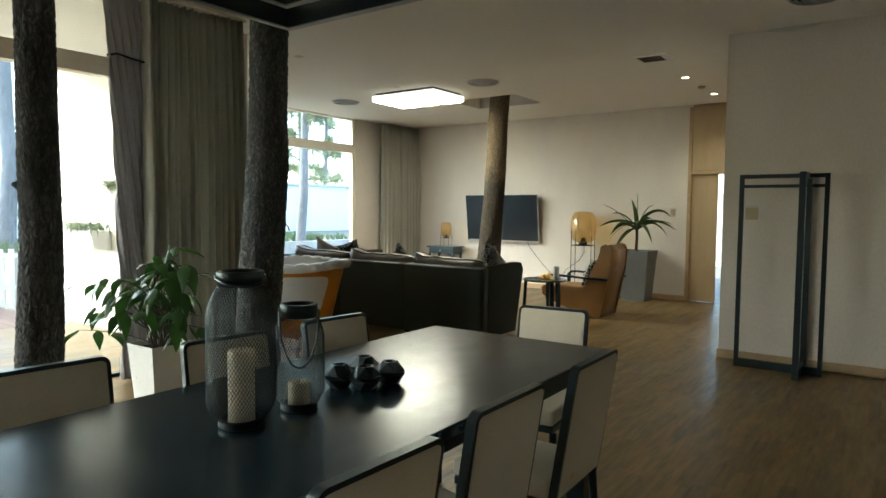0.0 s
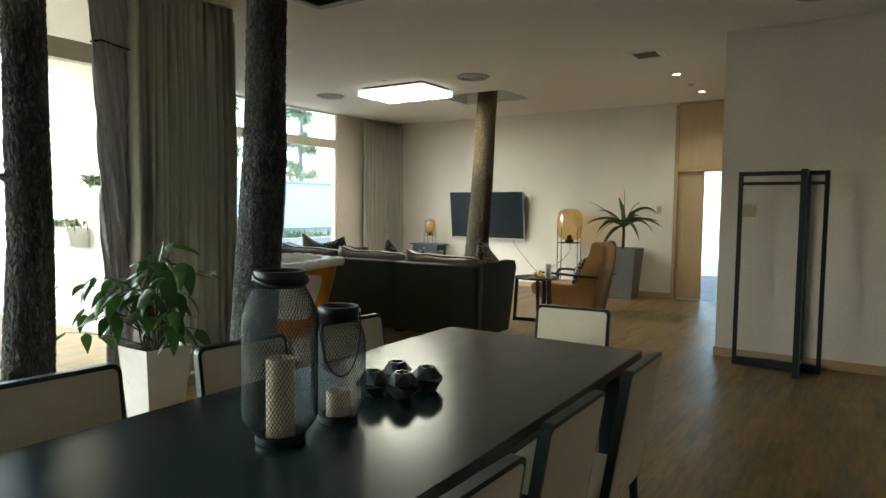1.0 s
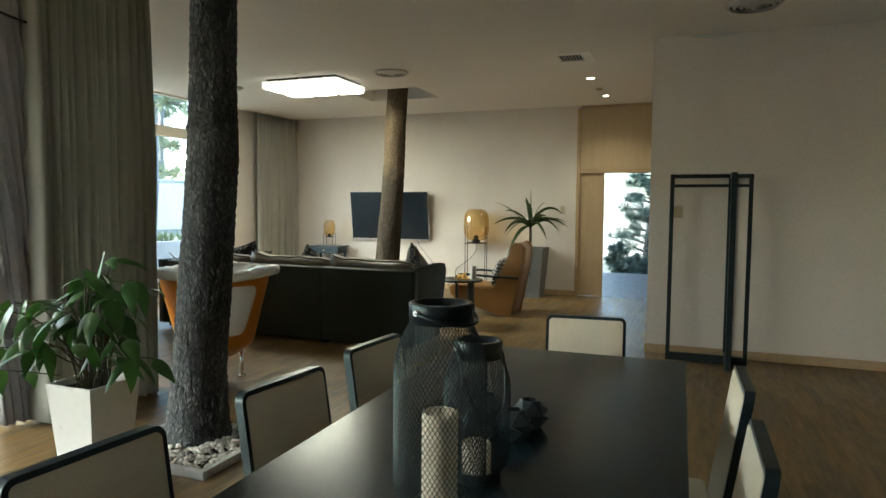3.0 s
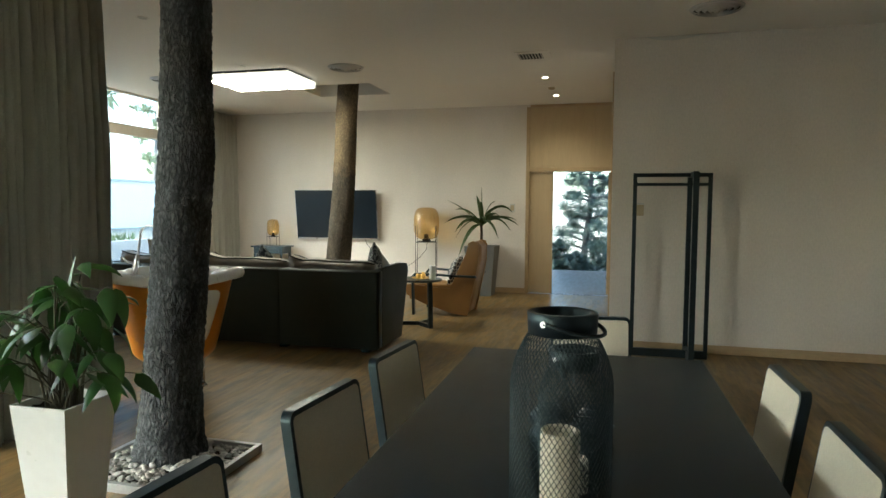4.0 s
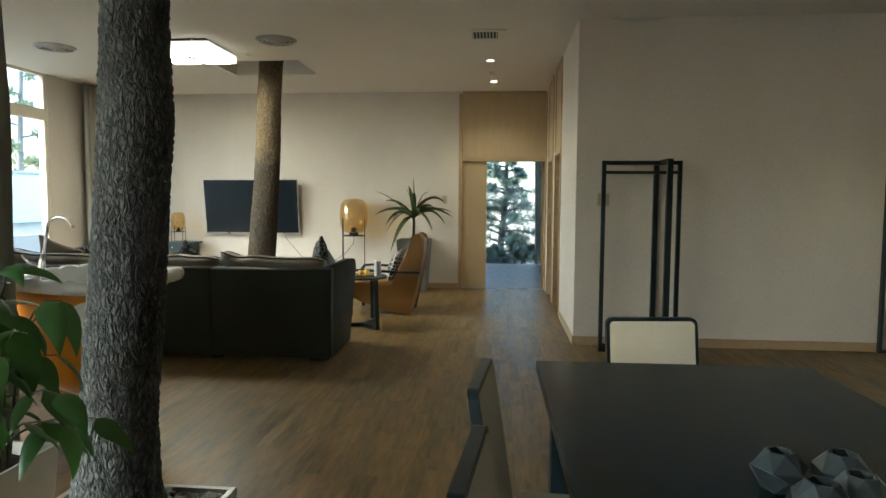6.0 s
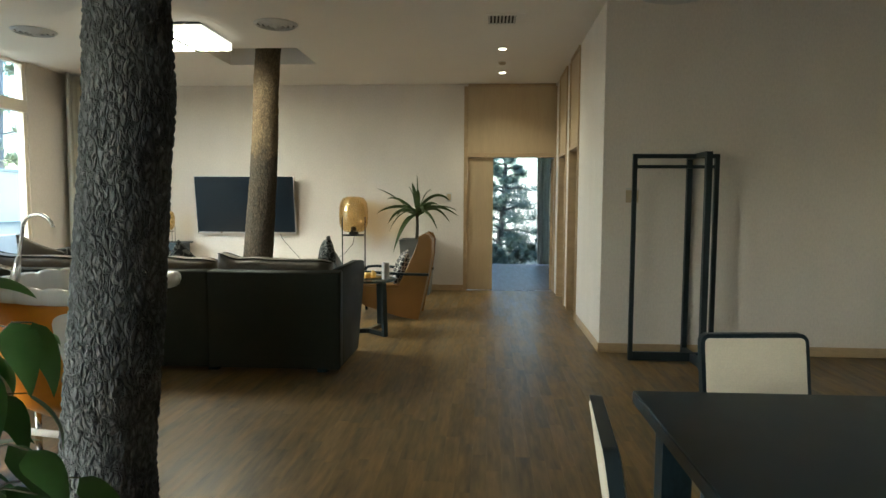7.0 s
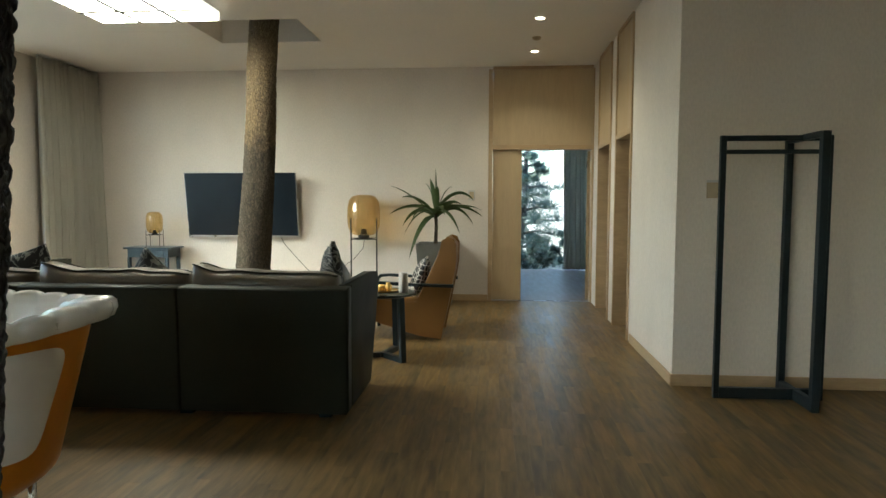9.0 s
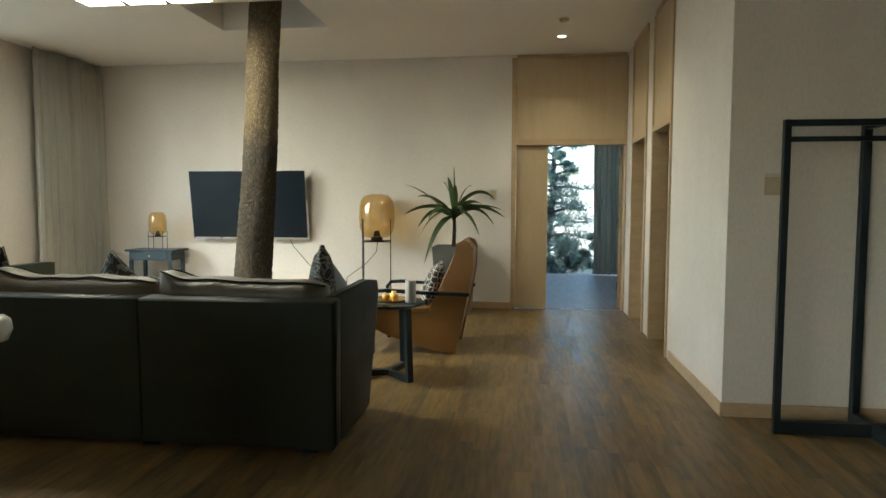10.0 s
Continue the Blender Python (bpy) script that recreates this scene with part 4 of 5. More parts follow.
for x in (-3.72, -4.6, -5.6, -6.6):
    for y in (5.74, 6.38):
        part("foot", rounded(new_box(x - 0.04, x + 0.04, y - 0.04, y + 0.04, 0.0, 0.034), 0.005), M_BLACKWOOD, sofa)


def scatter_cushion(x, y, z, rx, ry, rz, w, h, mat, label, seed):
    bm = bmesh.new()
    bmesh.ops.create_cube(bm, size=2)
    bmesh.ops.subdivide_edges(bm, edges=bm.edges[:], cuts=12, use_grid_fill=True)
    for v in bm.verts:
        u = v.co
        f = max(0, 1 - u.x ** 2) * max(0, 1 - u.z ** 2)
        pinch = 1 - 0.10 * (1 - abs(u.x) ** 2) * abs(u.z) ** 3 - 0.10 * (1 - abs(u.z) ** 2) * abs(u.x) ** 3
        v.co = Vector((u.x * w / 2 * pinch, u.y * (0.012 + 0.065 * f ** 0.6), u.z * h / 2 * pinch)) + Vector((0, 1, 0)) * 0.008 * noise.noise(u * 3 + Vector((seed, 0, 0)))
    ob = tagged(part("scatter_cushion", bm, mat, smooth=True), label, "cushion", "scatter cushions")
    ob.matrix_basis = pose(x, y, z, rx, ry, rz)


scatter_cushion(-3.80, 6.20, 0.80, 0, 8, 108, 0.46, 0.46, M_BOTANIC, "black leaf-print cushion leaning on the sofa arm", 1)
scatter_cushion(-3.78, 6.34, 0.70, -10, 38, 80, 0.42, 0.42, M_SOFACUSH, "olive-brown cushion tipped over by the sofa arm", 2)
scatter_cushion(-5.02, 6.12, 0.715, 12, 40, 3, 0.42, 0.42, M_BOTANIC, "black leaf-print cushion against the sofa back", 3)
scatter_cushion(-6.30, 6.10, 0.76, 14, 18, -5, 0.48, 0.46, M_SOFACUSH, "olive-brown cushion on the far end of the sofa", 4)
scatter_cushion(-5.95, 6.13, 0.75, 14, -14, 5, 0.48, 0.46, M_BOTANIC, "black leaf-print cushion on the far end of the sofa", 5)

# ---- armchair ----
arm = thing("armchair", pose(0, 0, 0), "cognac leather lounge chair with black wooden arms", "armchair")
Y0, Y1 = 7.985, 8.60
SIDE = [(-3.205, 0.003), (-3.085, 0.60), (-3.065, 0.72), (-3.062, 0.91), (-3.085, 0.965), (-3.14, 0.985), (-3.200, 0.955), (-3.214, 0.87), (-3.250, 0.765), (-3.44, 0.36), (-3.60, 0.36), (-4.00, 0.40), (-4.05, 0.36), (-4.03, 0.26), (-3.80, 0.15), (-3.42, 0.035)]
for y in (Y0, Y1 - 0.03):
    bm = bmesh.new()
    prism(bm, SIDE, "y", y, y + 0.03)
    part("side_panel", rounded(bm, 0.008, 2, 25), M_TAN, arm, smooth="flat")
bm = bmesh.new()
prism(bm, [(-3.22, 0.03), (-3.095, 0.60), (-3.075, 0.72), (-3.072, 0.90), (-3.14, 0.972), (-3.190, 0.95), (-3.221, 0.87), (-3.260, 0.765), (-3.44, 0.375), (-3.30, 0.10)], "y", Y0 + 0.031, Y1 - 0.031)
part("backrest", rounded(bm, 0.012, 2, 25), M_TAN, arm, smooth="flat")
part("seat", puffy(-4.0, -3.42, Y0 + 0.035, Y1 - 0.035, 0.20, 0.40, 31, 0.012, 0.006), M_TAN, arm, smooth=True)
for y in (Y0 - 0.035, Y1 + 0.035):
    bm = bmesh.new()
    pts = [(-3.09, y, 0.525), (-3.40, y, 0.530), (-3.80, y, 0.548), (-3.90, y, 0.540), (-3.935, y, 0.50), (-3.93, y, 0.25), (-3.92, y, 0.0)]
    for (x0, _, z0), (x1, _, z1) in zip(pts, pts[1:]):
        d = Vector((x1 - x0, 0, z1 - z0)).normalized()
        n = Vector((-d.z, 0, d.x)) * 0.014
        prism(bm, [(x0 + n.x - d.x * 0.006, z0 + n.z - d.z * 0.006), (x1 + n.x + d.x * 0.006, z1 + n.z + d.z * 0.006 * (z1 > 0.01)), (x1 - n.x + d.x * 0.006, z1 - n.z + d.z * 0.006 * (z1 > 0.01)), (x0 - n.x - d.x * 0.006, z0 - n.z - d.z * 0.006)], "y", y - 0.025, y + 0.025)
    part("armrest", bm, M_BLACKFRAME, arm, "black wooden armrest and leg")
scatter_cushion(-3.44, 8.28, 0.575, 22, 0, 97, 0.44, 0.40, M_LATTICE, "black and white lattice-print cushion on the armchair", 6)

# ---- side table and what stands on it ----
st = thing("side_table", pose(-3.635, 7.27, 0), "round black side table on three flat legs", "table")
part("top", lathe(bmesh.new(), [(0.001, 0.535), (0.262, 0.535), (0.272, 0.540), (0.272, 0.556), (0.267, 0.560), (0.001, 0.560)], 48), M_BLACKFRAME, st)
part("foot_hub", lathe(bmesh.new(), [(0.001, 0.0), (0.034, 0.0), (0.034, 0.042), (0.001, 0.042)], 6), M_BLACKFRAME, st)
for a in (-0.78, 1.32, 3.42):
    bm = bmesh.new()
    c, s = math.cos(a), math.sin(a)
    prism(bm, [(0.03, 0.0), (0.29, 0.0), (0.262, 0.534), (0.228, 0.534), (0.252, 0.042), (0.03, 0.042)], "y", -0.024, 0.024)
    for v in rounded(bm, 0.003, 1, 30).verts:
        x, y, z = v.co
        v.co = Vector((x * c - y * s, x * s + y * c, z))
    part("leg", bm, M_BLACKFRAME, st, "flat black leg bent into a foot bar")
tray = thing("tray", pose(-3.62, 7.29, 0.5605), "round brass tray on the side table", "tray")
part("dish", lathe(bmesh.new(), [(0.001, 0.0), (0.10, 0.0), (0.115, 0.012), (0.117, 0.012), (0.102, 0.003), (0.001, 0.003)], 40), M_BRASS, tray, smooth=True)
for x, y, r, h in ((-3.655, 7.285, 0.030, 0.05), (-3.585, 7.255, 0.028, 0.055), (-3.62, 7.345, 0.03, 0.04), (-3.60, 7.30, 0.018, 0.07)):
    cup = thing("cup", pose(x, y, 0.564), "small polished brass cup on the tray", "cup", "brass cups")
    part("bowl", lathe(bmesh.new(), [(0.001, 0.0), (r * 0.7, 0.0), (r, h * 0.4), (r * 1.02, h), (r * 0.94, h), (r * 0.9, h * 0.4), (0.001, 0.006)], 24), M_BRASS, cup, smooth=True)
v = thing("vase", pose(-3.455, 7.205, 0.5605), "white ribbed ceramic vase on the side table", "vase")
bm = bmesh.new()
prof = [(0.036, 0.0), (0.038, 0.02), (0.037, 0.165), (0.034, 0.17), (0.029, 0.168), (0.030, 0.02)]
rings = []
for r, z in prof:
    rings.append([bm.verts.new((r * (1 + 0.05 * math.cos(4 * a)) * math.cos(a), r * (1 + 0.05 * math.cos(4 * a)) * math.sin(a), z)) for a in (2 * math.pi * k / 40 for k in range(40))])
for a, b in zip(rings, rings[1:]):
    for k in range(40):
        bm.faces.new((a[k], a[(k + 1) % 40], b[(k + 1) % 40], b[k]))
bm.faces.new(rings[0][::-1])
bm.faces.new(rings[-1])
part("body", bm, M_WHITEPOT, v, smooth=True)


# ---- amber glass lamps ----
def amber_lamp(x, y, z, half, leg_top, ring_z, g0, g1, gr, turn, label):
    t = thing("floor_lamp" if z == 0 else "table_lamp", pose(x, y, z, 0, 0, turn), label, "lamp", "amber lamps")
    r = half * 0.022 + 0.0015
    for k in range(4):
        a = math.pi / 4 + k * math.pi / 2
        p = Vector((math.cos(a), math.sin(a), 0)) * half * 1.15
        part("leg", tube(bmesh.new(), [(p.x, p.y, 0), (p.x, p.y, leg_top)], r, 8), M_BLACKSTEEL, t)
    bm = bmesh.new()
    c = [Vector((math.cos(math.pi / 4 + k * math.pi / 2), math.sin(math.pi / 4 + k * math.pi / 2), 0)) * half * 1.15 for k in range(4)]
    for k in range(4):
        tube(bm, [c[k] + Vector((0, 0, ring_z)), c[(k + 1) % 4] + Vector((0, 0, ring_z))], r, 6)
    tube(bm, [c[0] + Vector((0, 0, ring_z)), c[2] + Vector((0, 0, ring_z))], r, 6)
    tube(bm, [c[1] + Vector((0, 0, ring_z)), c[3] + Vector((0, 0, ring_z))], r, 6)
    part("frame", bm, M_BLACKSTEEL, t)
    h = g1 - g0
    prof = [(gr * 0.30, g0), (gr * 0.62, g0 + h * 0.025), (gr * 0.85, g0 + h * 0.10), (gr * 0.97, g0 + h * 0.24), (gr, g0 + h * 0.45), (gr * 0.985, g0 + h * 0.68), (gr * 0.90, g0 + h * 0.85), (gr * 0.70, g0 + h * 0.955), (gr * 0.40, g0 + h * 0.995), (0.001, g1)]
    fine = []
    for (r0, z0), (r1, z1) in zip(prof, prof[1:]):
        fine += [(r0 + (r1 - r0) * f, z0 + (z1 - z0) * f) for f in (0, 0.5)]
    fine.append(prof[-1])
    inner = [(max(0.0005, q - 0.004), w + (0.003 if w < g0 + h * 0.3 else -0.003 if w > g0 + h * 0.8 else 0)) for q, w in fine[::-1]]
    g = part("shade", lathe(bmesh.new(), fine + inner, 48), M_AMBER, t, "smoked amber blown glass", True)
    part("socket", lathe(bmesh.new(), [(0.001, ring_z + r), (gr * 0.34, ring_z + r), (gr * 0.34, g0 - 0.001 if g0 - 0.001 > ring_z + r else ring_z + r + 0.004), (gr * 0.2, g0 + h * 0.05), (gr * 0.16, g0 + h * 0.16), (0.001, g0 + h * 0.17)], 24), M_BLACKSTEEL, t, "dark steel lamp socket", True)
    return t


amber_lamp(-4.41, 10.22, 0.0, 0.205, 1.11, 0.84, 0.88, 1.415, 0.215, 12, "floor lamp with an amber glass dome on black wire legs")
amber_lamp(-7.255, 10.20, 0.716, 0.105, 0.235, 0.16, 0.18, 0.47, 0.108, 12, "small table lamp with an amber glass dome on black legs")

# ---- console table ----
ct = thing("console_table", pose(-7.28, 10.215, 0), "small navy-black side table with one drawer", "table")
part("top", new_box(-0.325, 0.325, -0.19, 0.19, 0.69, 0.7155, 0.004), M_NAVY, ct)
part("carcass", new_box(-0.28, 0.28, -0.16, 0.17, 0.58, 0.689, 0.002), M_NAVY, ct)
dr = part("drawer", new_box(-0.22, 0.22, -0.172, -0.161, 0.592, 0.68, 0.003), M_NAVY, ct)
part("knob", lathe(bmesh.new(), [(0.001, 0), (0.011, 0.004), (0.012, 0.012), (0.001, 0.016)], 16), M_BRASS, dr).matrix_basis = pose(0, -0.172, 0.636, 90)
for sx in (-1, 1):
    for y in (-0.15, 0.15):
        part("leg", new_box(sx * 0.26 - 0.02, sx * 0.26 + 0.02, y - 0.02, y + 0.02, 0, 0.58, 0.004), M_NAVY, ct)

# ---- television ----
tv = thing("television", pose(-6.107, 10.435, 0.846, 7.5, 0, 0), "large flat black television with a silver edge on the wall", "television")
part("screen", new_box(-0.762, 0.762, -0.033, -0.027, 0.024, 0.868, 0.001), M_SCREEN, tv)
bm = bmesh.new()
for a in ((-0.772, 0.772, 0.0, 0.0235), (-0.772, 0.772, 0.8685, 0.873), (-0.768, -0.7625, 0.0235, 0.8685), (0.7625, 0.770, 0.0235, 0.8685)):
    box(bm, a[0], a[1], -0.035, -0.001, a[2], a[3])
part("bezel", bm, M_SILVER, tv, "thin silver bezel")
part("back", new_box(-0.75, 0.75, -0.0005, 0.022, 0.03, 0.85, 0.006), M_BLACKMETAL, tv)
part("wall_mount", new_box(-0.30, 0.30, 0.0225, 0.095, 0.15, 0.30), M_BLACKMETAL, tv)
for x in (-0.22, 0.22):
    part("mount_arm", new_box(x - 0.02, x + 0.02, 0.0225, 0.13, 0.52, 0.58), M_BLACKMETAL, tv)
cb = tagged(part("cable", tube(bmesh.new(), [(-5.60, 10.44, 0.86), (-5.57, 10.47, 0.76), (-5.42, 10.485, 0.58), (-5.27, 10.485, 0.42), (-5.10, 10.485, 0.27), (-5.02, 10.485, 0.12), (-4.98, 10.478, 0.006)], 0.004, 6), M_DARK), "thin black cable hanging below the television", "cable")
tagged(part("cable", tube(bmesh.new(), [(-4.41, 10.26, 0.83), (-4.46, 10.40, 0.70), (-4.60, 10.47, 0.55), (-4.75, 10.48, 0.44), (-4.86, 10.475, 0.36), (-4.90, 10.478, 0.006)], 0.004, 6), M_DARK), "thin black flex hanging from the floor lamp", "cable")

# ---- plants ----
def blade(bm, base, out, length, width, rise, droop, steps=7, fold=0.25, twist=0.0):
    """A leaf that starts along out, rises and droops; two quads across, folded at the midrib."""
    out = Vector(out).normalized()
    flat = Vector((out.x, out.y, 0)).normalized() if math.hypot(out.x, out.y) > 0.05 else Vector((1, 0, 0))
    side = Vector((-flat.y, flat.x, 0))
    p, ang = Vector(base), math.asin(max(-1, min(1, out.z))) + rise
    rows = []
    for k in range(steps + 1):
        u = k / steps
        w = width * width_shape(u)
        d = flat * math.cos(ang) + Vector((0, 0, 1)) * math.sin(ang)
        up = d.cross(side) * -1
        s2 = side * math.cos(twist) + up * math.sin(twist)
        rows.append([bm.verts.new(p + s2 * w + up * fold * w), bm.verts.new(p), bm.verts.new(p - s2 * w + up * fold * w)])
        p = p + d * length / steps
        ang -= droop / steps
    for a, b in zip(rows, rows[1:]):
        bm.faces.new((a[0], a[1], b[1], b[0]))
        bm.faces.new((a[1], a[2], b[2], b[1]))


def width_shape(u):
    return 0.5 * max(0.03, math.sin(math.pi * min(1, u ** 0.62)) ** 0.85 * (1 - 0.30 * u)) if u < 1 else 0.003


def strap_shape(u):
    return 0.5 * max(0.02, min(1.0, 0.45 + u * 2.2) * (1 - u ** 3.0))


pot = thing("plant_pot", pose(-3.735, 2.190, 0), "tall tapered white glazed square planter", "planter")
bm = bmesh.new()
T, B, HH = 0.144, 0.100, 0.566
ring = lambda r, z: [bm.verts.new((x * r, y * r, z)) for x, y in ((-1, -1), (1, -1), (1, 1), (-1, 1))]
rs = [ring(B, 0.0), ring(T, HH), ring(T - 0.010, HH), ring(T - 0.018, HH - 0.06)]
for a, b in zip(rs, rs[1:]):
    for k in range(4):
        bm.faces.new((a[k], a[(k + 1) % 4], b[(k + 1) % 4], b[k]))
bm.faces.new(rs[0][::-1])
bm.faces.new(rs[-1])
part("body", rounded(bm, 0.004, 2, 30), M_WHITEPOT, pot)
bm = new_box(-T + 0.016, T - 0.016, -T + 0.016, T - 0.016, HH - 0.065, HH - 0.035)
bmesh.ops.subdivide_edges(bm, edges=bm.edges[:], cuts=8, use_grid_fill=True)
for v in bm.verts:
    if v.co.z > HH - 0.04:
        v.co.z += 0.018 * noise.noise(v.co * 40)
part("soil", bm, M_SOIL, pot)

plant = thing("leafy_plant", pose(-3.735, 2.19, 0.515), "bushy green broad-leaved plant in the white planter", "plant")
rnd = random.Random(21)
stems = []
for k in range(30):
    a = 2 * math.pi * k / 30 + rnd.uniform(-0.25, 0.25)
    reach = rnd.uniform(0.06, 0.36) if k % 4 else rnd.uniform(0.02, 0.1)
    top = rnd.uniform(0.20, 0.56) * (1.12 - reach * 0.8)
    stems.append((a, reach, top))
stems += [(4.0, 0.50, 0.24), (3.65, 0.54, 0.12), (5.6, 0.36, 0.30), (-0.3, 0.34, 0.22), (0.1, 0.34, 0.18), (3.9, 0.45, 0.42), (4.3, 0.36, 0.46), (1.2, 0.05, 0.64)]
lv = []
for a, reach, top in stems:
    bm = bmesh.new()
    b = Vector((rnd.uniform(-0.06, 0.06), rnd.uniform(-0.06, 0.06), 0))
    pts = []
    for j in range(7):
        u = j / 6
        pts.append(b + Vector((math.cos(a) * reach * u ** 1.6, math.sin(a) * reach * u ** 1.6, top * math.sin(u * math.pi * 0.55) / math.sin(math.pi * 0.55))))
        pts[-1] += Vector((rnd.uniform(-1, 1), rnd.uniform(-1, 1), 0)) * 0.008
    tube(bm, pts, [0.0055 - 0.0006 * j for j in range(7)], 6)
    part("stem", bm, M_STEM, plant, smooth=True)
    lv.append((pts[-1], a))
    if reach > 0.1:
        lv.append((pts[5], a + rnd.choice((-1, 1)) * rnd.uniform(0.6, 1.3)))
        if rnd.random() < 0.15:
            continue
        lv.append((pts[4], a + rnd.choice((-1, 1)) * rnd.uniform(0.8, 1.6)))
    else:
        lv.append((pts[4], a + rnd.uniform(1, 2)))
        lv.append((pts[5], a - rnd.uniform(1, 2)))
for p, a in lv:
    bm = bmesh.new()
    L = rnd.uniform(0.13, 0.215)
    blade(bm, p, (math.cos(a), math.sin(a), rnd.uniform(-0.65, 0.3)), L, L * rnd.uniform(0.38, 0.48), rnd.uniform(-0.5, 0.0), rnd.uniform(0.5, 1.5), 9, 0.28, rnd.uniform(-0.5, 0.5))
    part("leaf", bm, M_LEAF, plant, smooth=True)
bm = bmesh.new()
blade(bm, (0.0, 0.02, 0.50), (0.3, 0.4, 3), 0.19, 0.06, 0, 0.2, 8, 0.3)
part("leaf", bm, M_LEAF, plant, smooth=True)

gp = thing("plant_pot", pose(-3.44, 10.13, 0), "tall tapered matt grey square planter by the wall", "planter")
bm = bmesh.new()
rs = [ring(0.185, 0.0), ring(0.245, 0.80), ring(0.228, 0.80), ring(0.220, 0.75)]
for a, b in zip(rs, rs[1:]):
    for k in range(4):
        bm.faces.new((a[k], a[(k + 1) % 4], b[(k + 1) % 4], b[k]))
bm.faces.new(rs[0][::-1])
bm.faces.new(rs[-1])
part("body", rounded(bm, 0.012, 3, 30), M_GREYPOT, gp)
part("soil", new_box(-0.222, 0.222, -0.222, 0.222, 0.745, 0.762), M_SOIL, gp)

palm = thing("palm_plant", pose(-3.455, 10.10, 0.762), "dark green yucca palm with long strap leaves", "plant")
part("stem", trunk(bmesh.new(), [(0, 0, 0.0, 0.026), (0.01, 0, 0.25, 0.022), (0.0, 0, 0.44, 0.022)], 9, 16, 30, 0.003, 0.01), M_BARK2, palm, smooth=True)
def strap(bm, p0, c, p1, width, roll):
    """A long leaf along a bent line from p0 over c to p1."""
    p0, c, p1 = Vector(p0), Vector(c), Vector(p1)
    rows, n = [], 12
    for k in range(n + 1):
        u = k / n
        p = p0 * (1 - u) ** 2 + c * 2 * u * (1 - u) + p1 * u * u
        d = ((c - p0) * (1 - u) + (p1 - c) * u).normalized()
        side = d.cross(Vector((0.15, 0.2, 1))).normalized()
        up = side.cross(d)
        side = side * math.cos(roll) + up * math.sin(roll)
        w = width * strap_shape(u)
        rows.append([bm.verts.new(p + side * w + up * 0.3 * w), bm.verts.new(p), bm.verts.new(p - side * w + up * 0.3 * w)])
    for a, b in zip(rows, rows[1:]):
        bm.faces.new((a[0], a[1], b[1], b[0]))
        bm.faces.new((a[1], a[2], b[2], b[1]))


rnd = random.Random(5)
TIPS = ((0.0, 0.0, 0.98, 0.7), (-0.60, 0.05, 0.77, 0.5), (-0.58, -0.1, 0.40, 0.55), (-0.38, -0.25, 0.13, 0.7), (-0.30, -0.33, -0.15, 0.5), (0.32, -0.22, 0.17, 0.6), (0.48, 0.0, 0.28, 0.85), (0.60, 0.05, 0.37, 0.6),
        (0.60, -0.08, 0.45, 0.5), (0.48, 0.18, 0.58, 1.15), (-0.45, 0.1, 0.62, 0.6), (-0.25, -0.38, 0.35, 0.7), (0.15, -0.45, 0.40, 0.7), (0.05, -0.30, 0.75, 0.6), (-0.15, 0.2, 0.80, 0.7), (0.2, 0.2, 0.75, 0.8),
        (-0.42, -0.05, 0.25, 0.75), (0.38, -0.3, 0.5, 0.7), (-0.06, -0.1, 0.85, 0.6))
for x, y, z, lift in TIPS:
    bm = bmesh.new()
    base = Vector((rnd.uniform(-0.01, 0.01), rnd.uniform(-0.01, 0.01), 0.40 + rnd.uniform(-0.05, 0.05)))
    mid = Vector((x * 0.55, y * 0.55, 0.42 + (z - 0.42) * 0.35 + lift * 0.30))
    strap(bm, base, mid, (x, y, z), 0.078, rnd.uniform(-0.6, 0.6))
    part("leaf", bm, M_PALM, palm, smooth=True)

# ---- baby bath ----
tub = thing("baby_bath", pose(-4.65, 4.12, 0), "orange and white plastic baby swimming tub with a scalloped rim", "bathtub")
N = 96


def tub_radius(z):
    """Radius of the tapered shell at a height."""
    u = max(0.0, min(1.0, (z - 0.24) / 0.60))
    low = min(1.0, max(0.0, (z - 0.20) / 0.12))
    return (0.28 + 0.145 * u) * (0.55 + 0.45 * math.sin(low * math.pi / 2))


def tub_shell(bm, a0, a1, z0, z1, extra, steps, rows, close):
    rings = []
    for j in range(rows + 1):
        z = z0 + (z1 - z0) * j / rows
        r = tub_radius(z) + extra
        rings.append([bm.verts.new((r * math.cos(a0 + (a1 - a0) * k / steps), r * math.sin(a0 + (a1 - a0) * k / steps), z)) for k in range(steps + (0 if close else 1))])
    for a, b in zip(rings, rings[1:]):
        n = len(a)
        for k in range(n if close else n - 1):
            bm.faces.new((a[k], a[(k + 1) % n], b[(k + 1) % n], b[k]))
    return rings


bm = bmesh.new()
rings = tub_shell(bm, 0, 2 * math.pi, 0.20, 0.87, 0.0, N, 28, True)
bm.faces.new(rings[0][::-1])
part("shell", bm, M_ORANGE, tub, "glossy orange plastic shell", True)
